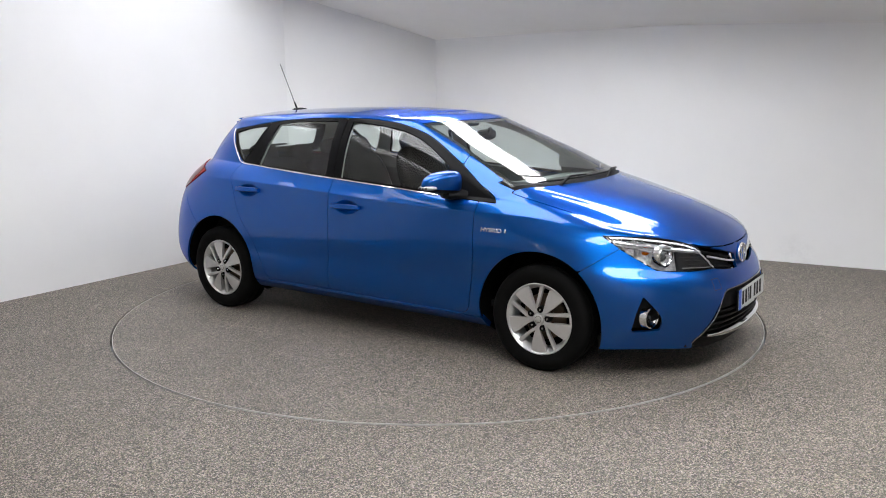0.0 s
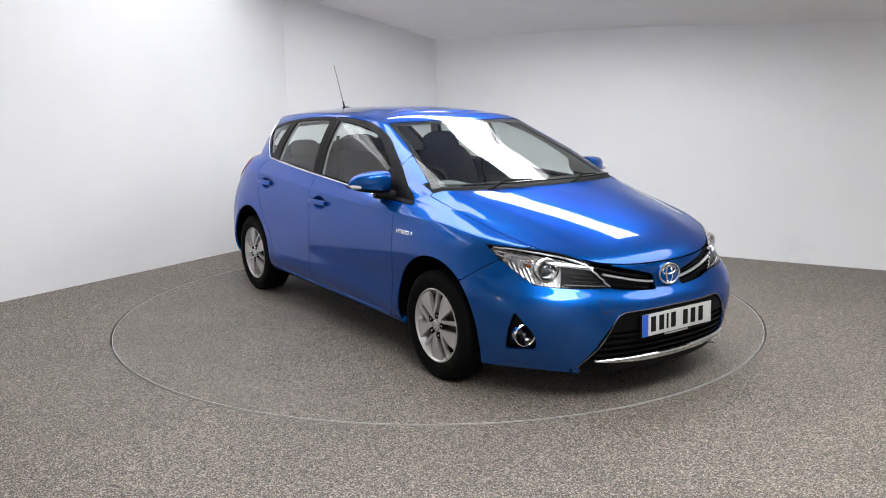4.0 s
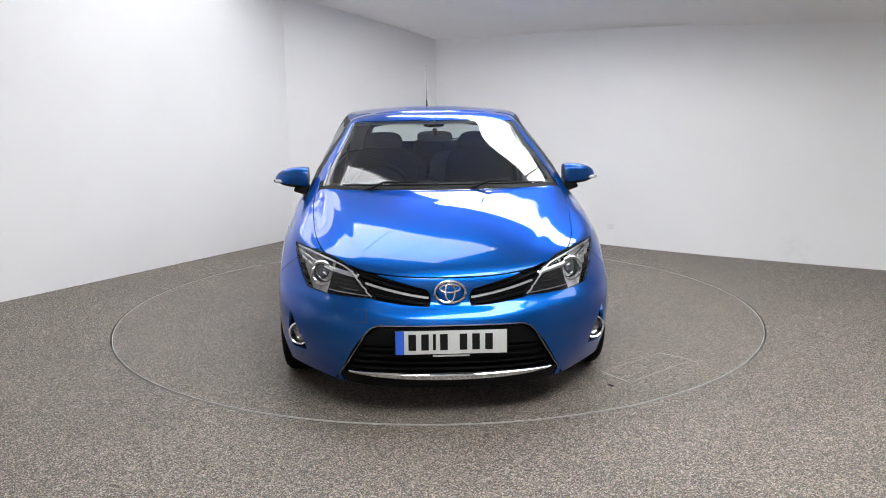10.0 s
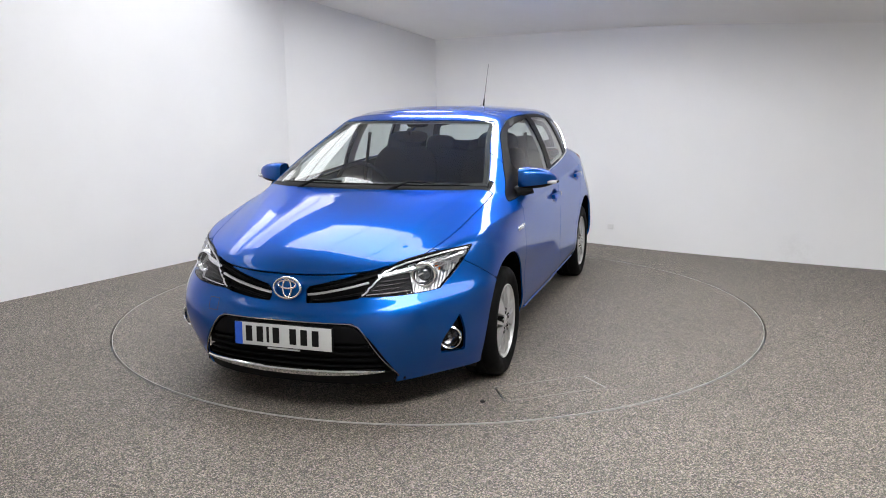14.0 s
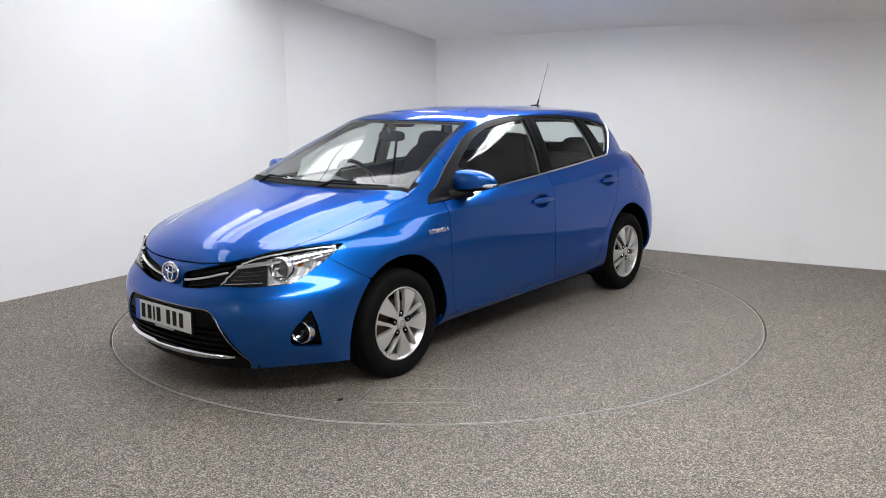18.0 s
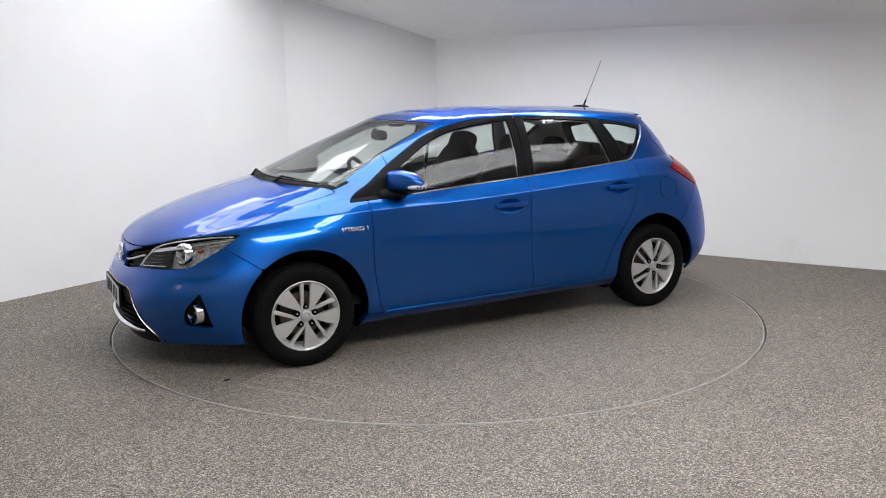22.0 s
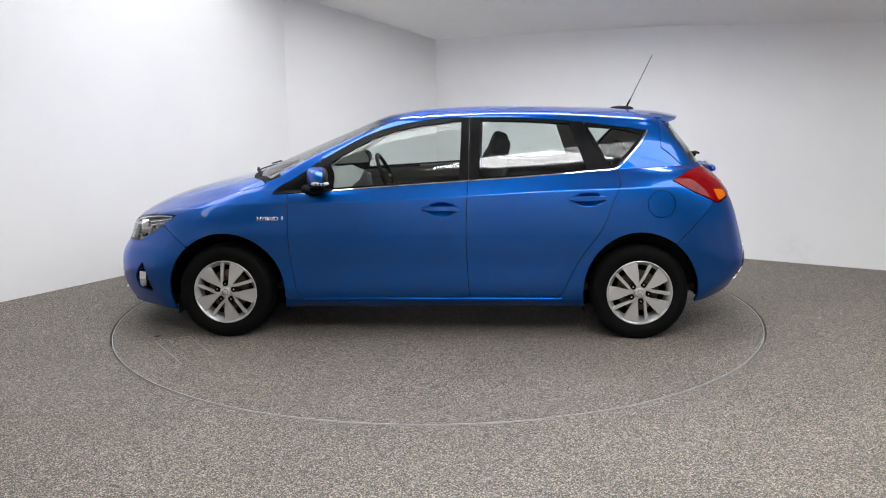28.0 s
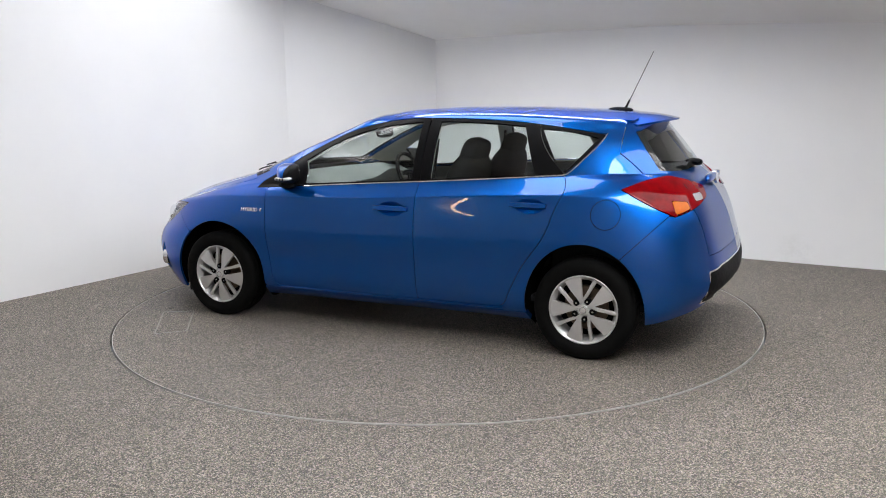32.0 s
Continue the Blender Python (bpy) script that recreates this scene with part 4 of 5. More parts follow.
def mirrors():
    for side in (1, -1):
        hous = empty("door_mirror")
        hous.parent = car
        bm = bmesh.new()
        rings = []
        for i in range(21):
            f = i / 20
            close = max(0.2, (1 - f ** 7) ** 0.45) * (0.92 + 0.08 * min(1, f * 8))
            top, foot = 1.082 - 0.004 * f - 0.036 * f ** 3, 0.948 + 0.022 * f ** 1.4
            front, back = 2.062 - 0.025 * f - 0.070 * f ** 2.4, 1.930 - 0.035 * f
            ring = []
            for k in range(36):
                a = 2 * math.pi * k / 36
                ca, sa = math.cos(a), math.sin(a)
                ex = math.copysign(abs(ca) ** 0.6, ca) * (front - back) / 2 * close
                ez = math.copysign(abs(sa) ** 0.6, sa) * (top - foot) / 2 * close
                ring.append(bm.verts.new(((front + back) / 2 + ex, (0.797 + 0.212 * f) * side, (top + foot) / 2 + ez)))
            rings.append(ring)
        for r, q in zip(rings, rings[1:]):
            for k in range(36):
                bm.faces.new((r[k], r[(k + 1) % 36], q[(k + 1) % 36], q[k]))
        bm.faces.new(rings[0])
        bm.faces.new(rings[-1][::-1])
        bmesh.ops.recalc_face_normals(bm, faces=bm.faces[:])
        low = bm.copy()
        for b, keep_low in ((bm, False), (low, True)):
            bmesh.ops.bisect_plane(b, geom=b.verts[:] + b.edges[:] + b.faces[:], plane_co=(1.985, 0.80 * side, 0.966), plane_no=(0.0, -0.11 * side, 1), clear_outer=keep_low, clear_inner=not keep_low)
        rear = bm.copy()
        for b, keep_rear in ((bm, False), (rear, True)):
            bmesh.ops.bisect_plane(b, geom=b.verts[:] + b.edges[:] + b.faces[:], plane_co=(1.958, 0.80 * side, 1.0), plane_no=(1.0, 0.17 * side, 0), clear_outer=keep_rear, clear_inner=not keep_rear)
        part("mirror_rim", rear, BLACK, hous, "black rim round the mirror glass")
        part("mirror_cap", bm, PAINT, hous, "blue mirror cap")
        part("mirror_base", low, BLACK, hous, "black lower mirror shell")
        bm = bmesh.new()
        tube(bm, [(2.03, 0.765 * side, 0.930), (2.01, 0.80 * side, 0.940), (1.985, 0.87 * side, 0.953)], [0.085, 0.066, 0.045], 16)
        bmesh.ops.transform(bm, verts=bm.verts[:], matrix=Matrix.Translation((2.0, 0, 0.94)) @ Matrix.Diagonal((1, 1, 0.5, 1)) @ Matrix.Translation((-2.0, 0, -0.94)))
        part("mirror_foot", bm, BLACK, hous, "black mirror foot")
        bm = bmesh.new()
        blob(bm, (1.945, 0.972 * side, 0.992), (0.056, 0.043, 0.014), seg=20, rings=10, power=2.6)
        part("repeater", bm, LAMPWHITE, hous, "clear side repeater lamp")
        for k in range(3):
            bm = bmesh.new()
            box(bm, 1.915 + 0.021 * k, 1.922 + 0.021 * k, 0.985 * side - 0.0335, 0.985 * side + 0.0335, 0.986, 0.9985, 0.002)
            part("repeater_rib", bm, BLACK, hous, "dark rib in the repeater")
        bm = bmesh.new()
        prism(bm, [(0.085 * math.cos(a), 0.045 * math.sin(a)) for a in [2 * math.pi * i / 32 for i in range(32)]], -0.002, 0.002, Matrix.Translation((1.930, 0.885 * side, 1.012)) @ pose(0, 0, 0, 0, -90, 0) @ pose(0, 0, 0, 0, 0, 90))
        part("mirror_glass", bm, CHROME, hous, "silver mirror glass")


def headlamps():
    for side in (1, -1):
        lamp = empty("headlamp")
        lamp.parent = car
        lamp["label"] = "long clear headlamp with a projector and dark inner end"
        own = np.minimum(f_lamp, side * Y - 0.001)
        panel("lamp_cover", own - GAP, LENS, lamp, "clear headlamp cover", depth=0.004)
        dark = np.minimum(own - 0.001, DIAG - 1.905)
        panel("dark_bezel", dark, BLACKLAMP, lamp, "dark grey inner lamp bezel", lift=-0.020, depth=0.05)
        panel("bright_bezel", np.minimum(own - 0.001, 1.905 - DIAG), LAMPCHROME, lamp, "bright reflector", lift=-0.040, depth=0)
        panel("lamp_seal", np.minimum(own + 0.001, 0.0035 - own), GLOSSBLACK, lamp, "thin dark lamp seal", lift=0.001, depth=0.045)
        rim = [(1.56, 0.764), (1.66, 0.762), (1.77, 0.752), (1.93, 0.726), (2.020, 0.698), (2.03, 0.690), (2.08, 0.644), (2.140, 0.587)]
        u = np.concatenate([[0], np.cumsum(np.hypot(*np.diff(np.array(rim), axis=0).T))])
        run = [on_diag(np.interp(k, u, [q[0] for q in rim]), np.interp(k, u, [q[1] for q in rim]), side, -0.006) for k in np.linspace(0, u[-1], 40)]
        band("lamp_edge", [q for q, nn in run], 0.008, 0.003, SATIN, lamp, "bright line along the lamp's edge", [nn for q, nn in run])
        n = Vector((1, 0.30 * side, 0.02)).normalized()
        c = on_front(0.616 * side, 0.666)[0] - n * 0.024
        m = facing(c, n)
        bm = bmesh.new()
        lathe(bm, [(0.036, -0.03), (0.040, -0.002), (0.046, 0.006), (0.050, 0.012), (0.058, 0.012), (0.062, 0.006), (0.063, -0.03)], 40, m)
        part("projector_ring", bm, CHROME, lamp, "chrome projector ring")
        bm = bmesh.new()
        lathe(bm, [(0.0001, 0.006), (0.015, 0.004), (0.028, -0.004), (0.036, -0.016)], 32, m)
        part("projector_lens", bm, BULB, lamp, "glass projector lens")
        # stepped reflector blades in the outer half
        for k, (y, z) in enumerate(((0.662, 0.672), (0.700, 0.700), (0.728, 0.725), (0.75, 0.745))):
            q, nn = on_front(y * side, z, -0.018)
            bm = bmesh.new()
            w = 0.026 - 0.004 * k
            prism(bm, [(-0.02, -w), (0.018, -w * 1.1), (0.022, w), (-0.016, w * 0.9)], -0.012, 0.0, facing(q, Vector((0.75, 0.5 * side, 0.25 - 0.12 * k))), 0.003)
            part("reflector_blade", bm, LAMPCHROME, lamp)
        for z0, z1 in ((0.705, 0.752), (0.672, 0.735)):
            run = [(0.60 + 0.16 * i / 8, z0 + (z1 - z0) * i / 8) for i in range(9)]
            band("light_guide", [on_front(y * side, z, -0.020)[0] for y, z in run], 0.010, 0.006, CHROME, lamp, "bright light guide", [on_front(y * side, z)[1] for y, z in run])
        band("lamp_brow", [on_front(y * side, z, -0.014)[0] for y, z in ((0.43, 0.678), (0.50, 0.69), (0.56, 0.70), (0.61, 0.712))], 0.022, 0.004, CHROME, lamp, "chrome brow", [on_front(y * side, z)[1] for y, z in ((0.43, 0.678), (0.50, 0.69), (0.56, 0.70), (0.61, 0.712))])
        run = [(0.385 + 0.19 * i / 10, 0.592 + 0.016 * i / 10) for i in range(11)]
        band("lamp_line", [on_front(y * side, z, -0.010)[0] for y, z in run], 0.006, 0.004, CHROME, lamp, "thin chrome line", [on_front(y * side, z)[1] for y, z in run])
        for k in range(3):
            run = [(0.415 + 0.018 * k + 0.115 * i / 8, 0.612 + 0.020 * k + 0.012 * i / 8) for i in range(9)]
            band("bezel_rib", [on_front(y * side, z, -0.017)[0] for y, z in run], 0.0035, 0.003, DARKCHROME, lamp, "thin rib on the dark bezel", [on_front(y * side, z)[1] for y, z in run])
        bm = bmesh.new()
        blob(bm, on_front(0.675 * side, 0.700, -0.05)[0], (0.024, 0.022, 0.016), seg=14, rings=8)
        part("indicator_bulb", bm, AMBER, lamp, "amber indicator bulb")


def front_end():
    # upper grille: slats, chrome bar
    for side in (1, -1):
        grille = empty("upper_grille")
        grille.parent = car
        panel("grille_back", np.minimum(f_grille, side * Y) - 0.001, BLACK, grille, lift=-0.04, depth=0)
        for k, (za, zb, mat, w, nm) in enumerate(((0.562, 0.600, BLACK, 0.010, "slat"), (0.584, 0.648, SATIN, 0.011, "chrome_bar"), (0.606, 0.690, BLACK, 0.010, "slat"))):
            pts, ups = [], []
            y0, y1 = (0.100, 0.395) if mat is SATIN else (0.12, 0.37 if k == 0 else 0.43)
            for i in range(12):
                f = i / 11
                p, n = on_front((y0 + (y1 - y0) * f) * side, za + (zb - za) * f ** 1.3, -0.008 if mat is SATIN else -0.025)
                pts.append(p)
                ups.append(n)
            band(nm, pts, w, 0.008, mat, grille, "chrome grille bar" if mat is SATIN else "", ups)
    # badge: an oval ring on a blue ground
    c, n = on_front(0.0, 0.612, 0.006)
    m = facing(c, (1, 0, 0.12))
    badge = empty("badge")
    badge.parent = car
    bm = bmesh.new()
    lathe(bm, [(0.0001, 0.006), (0.6, 0.0045), (0.95, -0.004), (1.06, -0.014), (1.1, -0.03)], 48, m @ Matrix.Diagonal((0.074, 0.056, 1, 1)))
    part("badge_ground", bm, PAINT, badge)
    for rx, ry, t, dy in ((0.071, 0.050, 0.0100, 0.0), (0.022, 0.044, 0.0075, 0.0), (0.047, 0.019, 0.0075, 0.017)):
        bm = bmesh.new()
        loop = [m @ Vector((rx * math.cos(a), ry * math.sin(a) + dy, 0.008)) for a in [2 * math.pi * i / 48 for i in range(49)]]
        tube(bm, loop, t * 0.62, 8, caps=False)
        part("oval_ring", bm, CHROME, badge, "chrome oval ring")
    # lower grille with slats, surround, plate and bright strip
    low = empty("lower_grille")
    low.parent = car
    panel("lower_back", f_lower - 0.001, BLACK, low, lift=-0.055, depth=0)
    panel("plate_panel", np.minimum(f_lower - 0.012, Z - 0.375), GLOSSBLACK, low, "gloss black panel behind the plate", lift=-0.006, depth=0.03)
    panel("lower_lip", np.minimum(f_lower - 0.004, 0.222 - Z), BLACK, low, "black lower lip", lift=-0.004, depth=0.05)
    path = [(-0.525, 0.196), (-0.522, 0.215), (-0.47, 0.303), (-0.40, 0.42), (-0.372, 0.452), (-0.335, 0.466), (-0.2, 0.4675), (0.0, 0.468), (0.2, 0.4675), (0.335, 0.466), (0.372, 0.452), (0.40, 0.42), (0.47, 0.303), (0.522, 0.215), (0.525, 0.196)]
    u = np.concatenate([[0], np.cumsum(np.hypot(*np.diff(np.array(path), axis=0).T))])
    run = [(np.interp(t, u, [p[0] for p in path]), np.interp(t, u, [p[1] for p in path])) for t in np.linspace(0, u[-1], 90)]
    band("surround", [on_front(y, z, 0.001)[0] for y, z in run], 0.0065, 0.004, DARKCHROME, low, "thin chrome grille surround", [on_front(y, z)[1] for y, z in run])
    for z in (0.25, 0.284, 0.318, 0.352):
        half = 0.525 - (z - 0.21) * 0.6 - 0.02
        pts, ups = [], []
        for i in range(25):
            p, n = on_front(-half + 2 * half * i / 24, z, -0.022)
            pts.append(p)
            ups.append(n)
        band("grille_slat", pts, 0.013, 0.012, GLOSSBLACK, low, "", ups)
    pts, ups, wid = [], [], []
    for i in range(31):
        f = -1 + 2 * i / 30
        p, n = on_front(0.475 * f, 0.221 + 0.018 * f * f, 0.004)
        pts.append(p)
        ups.append(n)
        wid.append(0.034 * (1 - 0.72 * abs(f) ** 3))
    band("chrome_strip", pts, wid, 0.012, CHROME, low, "curved bright silver strip along the lower lip", ups)
    plate = empty("number_plate")
    plate.parent = car
    m = facing((3.505, 0, 0.392), (1, 0, 0.03))
    bm = bmesh.new()
    box(bm, -0.262, 0.262, -0.0575, 0.0575, -0.012, -0.001, 0.003, m)
    part("plate_holder", bm, BLACK, plate, "black plate holder")
    bm = bmesh.new()
    box(bm, -0.257, 0.257, -0.0545, 0.0555, -0.002, 0.002, 0.001, m)
    part("plate_sheet", bm, WHITE_PLATE, plate, "white front plate")
    bm = bmesh.new()
    box(bm, -0.257, -0.217, -0.0545, 0.0555, 0.0, 0.003, 0.0, m)
    part("blue_band", bm, PLATE_BLUE, plate, "blue end band")
    for k, x in enumerate((-0.180, -0.121, -0.078, -0.034, 0.056, 0.114, 0.174)):
        bm = bmesh.new()
        w = 0.007 if k == 2 else 0.0175
        box(bm, x - w, x + w, -0.036, 0.040, 0.001, 0.0032, 0.0, m)
        part("character_bar", bm, INK, plate, "plain black bar")
    bm = bmesh.new()
    box(bm, -0.085, 0.085, -0.0685, -0.0615, -0.012, -0.004, 0.0, m)
    part("caption_bar", bm, WHITE_PLATE, plate, "thin pale bar under the plate", smooth=0)
    for side in (1, -1):
        fog = empty("fog_lamp")
        fog.parent = car
        panel("fog_bezel", np.minimum(f_fog, side * Y) - 0.001, BLACK, fog, "black fog lamp pocket", lift=-0.035, depth=0)
        p, n = Vector((3.191, 0.733 * side, 0.360)), Vector((1, 0.28 * side, 0)).normalized()
        m = facing(p, n)
        bm = bmesh.new()
        lathe(bm, [(0.046, -0.03), (0.048, 0.004), (0.053, 0.009), (0.058, 0.005), (0.060, -0.03)], 36, m)
        part("fog_ring", bm, CHROME, fog, "chrome fog lamp ring")
        bm = bmesh.new()
        lathe(bm, [(0.0001, -0.028), (0.024, -0.024), (0.043, -0.008), (0.047, 0.0)], 32, m)
        part("fog_reflector", bm, DARKCHROME, fog)
        bm = bmesh.new()
        lathe(bm, [(0.0001, 0.003), (0.024, 0.002), (0.047, -0.002)], 32, m)
        part("fog_lens", bm, LENS, fog, "clear fog lens")
        bm = bmesh.new()
        tube(bm, [m @ Vector((0, 0, -0.026)), m @ Vector((0, 0, -0.008))], [0.011, 0.009], 12)
        part("fog_bulb", bm, BULB, fog)
    # towing-eye lid: a fine square joint
    loop = [(-0.45, 0.478), (-0.39, 0.478), (-0.39, 0.534), (-0.45, 0.534), (-0.45, 0.478)]
    run = [(a0 + (b0 - a0) * k / 6, a1 + (b1 - a1) * k / 6) for (a0, a1), (b0, b1) in zip(loop, loop[1:]) for k in range(6)] + [loop[0]]
    band("towing_lid_joint", [on_front(y, z, 0.0002)[0] for y, z in run], 0.0035, 0.0006, DARKLINE, car, "fine joint of the towing-eye lid", [on_front(y, z)[1] for y, z in run])


def badges():
    for side in (1, -1):
        p, n = on_side(2.303, 0.764, side, 0.002)
        m = facing(p, n)
        text_mesh("hybrid_badge", "HYBRID", 0.033, 0.0022, m @ Matrix.Diagonal((1.2, 1, 1, 1)), CHROME, car, "chrome letters")
        q = m @ Vector((0.090, 0.002, 0.001))
        bm = bmesh.new()
        lathe(bm, [(0.0001, 0.003), (0.006, 0.003), (0.008, 0.0)], 14, facing(q, n) @ Matrix.Diagonal((0.8, 1.5, 1, 1)))
        part("badge_drop", bm, CHROME, car, "small chrome drop beside the letters")


def top_fittings():
    # aerial
    aer = empty("aerial")
    aer.parent = car
    bm = bmesh.new()
    blob(bm, (0.015, 0, 1.404), (0.085, 0.028, 0.02), seg=24, rings=12)
    part("aerial_foot", bm, BLACK, aer, "black aerial foot")
    bm = bmesh.new()
    tube(bm, [(-0.02, 0, 1.415), (-0.045, 0, 1.468)], [0.008, 0.0055], 10)
    part("aerial_collar", bm, BLACK, aer)
    bm = bmesh.new()
    tube(bm, [(-0.045, 0, 1.466), (-0.184, 0, 1.763)], [0.0033, 0.0025], 8)
    part("aerial_rod", bm, DARKSILVER, aer, "thin raked rod")
    # wipers
    for y0, y1, px, py in ((-0.56, 0.06, 2.50, -0.42), (-0.02, 0.60, 2.535, 0.16)):
        wip = empty("windscreen_wiper")
        wip.parent = car
        def at(y, lift):
            i = FOOT_IDX[np.argmin(np.abs(Y[FOOT_IDX] - y))]
            return Vector(PTS[i]) + Vector(NRM[i]) * lift
        bm = bmesh.new()
        tube(bm, [at(y0 + (y1 - y0) * i / 10, 0.012) for i in range(11)], 0.0048, 8)
        part("wiper_blade", bm, BLACK, wip, "black wiper blade")
        bm = bmesh.new()
        tube(bm, [Vector((px, py, 0.985)), at(py + 0.10, 0.03), at((y0 + y1) / 2 + 0.12, 0.026)], [0.010, 0.007, 0.0045], 8)
        part("wiper_arm", bm, BLACK, wip, "black wiper arm")
        bm = bmesh.new()
        lathe(bm, [(0.0001, 0.02), (0.014, 0.018), (0.018, 0.0)], 14, Matrix.Translation((px, py, 0.972)))
        part("wiper_pivot", bm, BLACK, wip)
    # roof-end spoiler
    bm = bmesh.new()
    rows = []
    n = 33
    for i in range(n):
        y = -0.465 + 0.93 * i / (n - 1)
        edge = -0.352 + 0.72 * y * y
        drop = 0.16 * y * y
        x0 = -0.115 + 0.08 * y * y
        sec = [(x0 + 0.02, 1.396 - drop), (x0 - 0.08, 1.389 - drop), (edge + 0.06, 1.372 - drop * 0.9), (edge, 1.357 - drop * 0.8), (edge + 0.004, 1.345 - drop * 0.8), (edge + 0.07, 1.335 - drop * 0.9), (x0 - 0.05, 1.330 - drop), (x0 + 0.02, 1.340 - drop)]
        rows.append([bm.verts.new((x, y, z)) for x, z in sec])
    for r, q in zip(rows, rows[1:]):
        for k in range(8):
            bm.faces.new((r[k], r[(k + 1) % 8], q[(k + 1) % 8], q[k]))
    bm.faces.new(rows[0])
    bm.faces.new(rows[-1][::-1])
    bmesh.ops.recalc_face_normals(bm, faces=bm.faces[:])
    part("roof_spoiler", bm, PAINT, car, "blue spoiler over the rear window")


def rear_end():
    for side in (1, -1):
        own = np.minimum(f_tail, side * Y)
        lamp = empty("tail_lamp")
        lamp.parent = car
        amber = np.minimum(np.minimum(own - 0.009, 0.188 - DIAG_REAR), np.minimum(DIAG_REAR - 0.092, np.minimum(0.914 - Z + 0.08 * (DIAG_REAR - 0.1), Z - 0.84)))
        white = np.minimum(np.minimum(own - 0.008, 0.022 - DIAG_REAR), np.minimum(np.minimum(DIAG_REAR + 0.075, Z - 0.912), 0.948 - Z))
        panel("lamp_body", without(own + 0.001, amber, white), RED, lamp, "red lens", lift=0.006, depth=0.03)
        joint = np.minimum(np.minimum(own - 0.004, 0.035 - DIAG_REAR + 0.10 * (Z - 0.9)), DIAG_REAR - 0.031 - 0.10 * (Z - 0.9))
        panel("lamp_joint", joint, INK, lamp, "fine dark joint", lift=0.0075, depth=0.004)
        panel("indicator_lens", amber, AMBER, lamp, "amber lens", lift=0.006, depth=0.01)
        panel("reversing_lens", white, LAMPWHITE, lamp, "clear lens", lift=0.006, depth=0.01)
    wip = empty("rear_wiper")
    wip.parent = car
    bm = bmesh.new()
    blob(bm, (-0.475, 0, 1.085), (0.035, 0.04, 0.022), pose(0, 0, 0), 16, 8)
    part("wiper_motor_cap", bm, BLACK, wip)
    bm = bmesh.new()
    tube(bm, [(-0.487, 0.0, 1.092), (-0.47, 0.14, 1.11), (-0.455, 0.30, 1.115)], [0.013, 0.011, 0.007], 8)
    part("wiper_arm", bm, BLACK, wip)
    # tailgate handle bar with round badge
    bm = bmesh.new()
    blob(bm, (-0.572, 0, 1.005), (0.025, 0.26, 0.026), seg=24, rings=10, power=3)
    part("tailgate_grip", bm, PAINT, car, "blue grip bar on the tailgate")
    bm = bmesh.new()
    lathe(bm, [(0.0001, 0.01), (0.03, 0.009), (0.044, 0.004), (0.046, -0.012)], 36, facing((-0.592, 0, 1.0), (-1, 0, 0.25)) @ Matrix.Diagonal((1.25, 0.9, 1, 1)))
    part("rear_badge", bm, CHROME, car, "chrome oval badge")
    # dark lower insert with bright edge
    f_dif = np.minimum(np.minimum(0.548 - Z - 0.10 * np.clip(AY - 0.5, 0, 1), Z - 0.36), np.minimum(-0.50 - X, 0.672 + 0.12 * (0.5 - Z) - AY))
    panel("rear_insert", f_dif - 0.004, BLACK, car, "black lower rear insert", lift=0.003, depth=0.01)
    panel("rear_insert_trim", np.minimum(f_dif + 0.006, 0.004 - f_dif), CHROME, car, "thin bright edge of the insert", lift=0.006, depth=0.008)
    for side in (1, -1):
        bm = bmesh.new()
        box(bm, -0.012, 0.012, -0.05, 0.05, -0.004, 0.004, 0.003, Matrix.Translation((-0.566, 0.665 * side, 0.40)) @ pose(0, 0, 0, 0, 0, 30 * side) @ pose(0, 0, 0, 90, 0, 0))
        part("rear_reflector", bm, RED, car, "narrow red reflector")


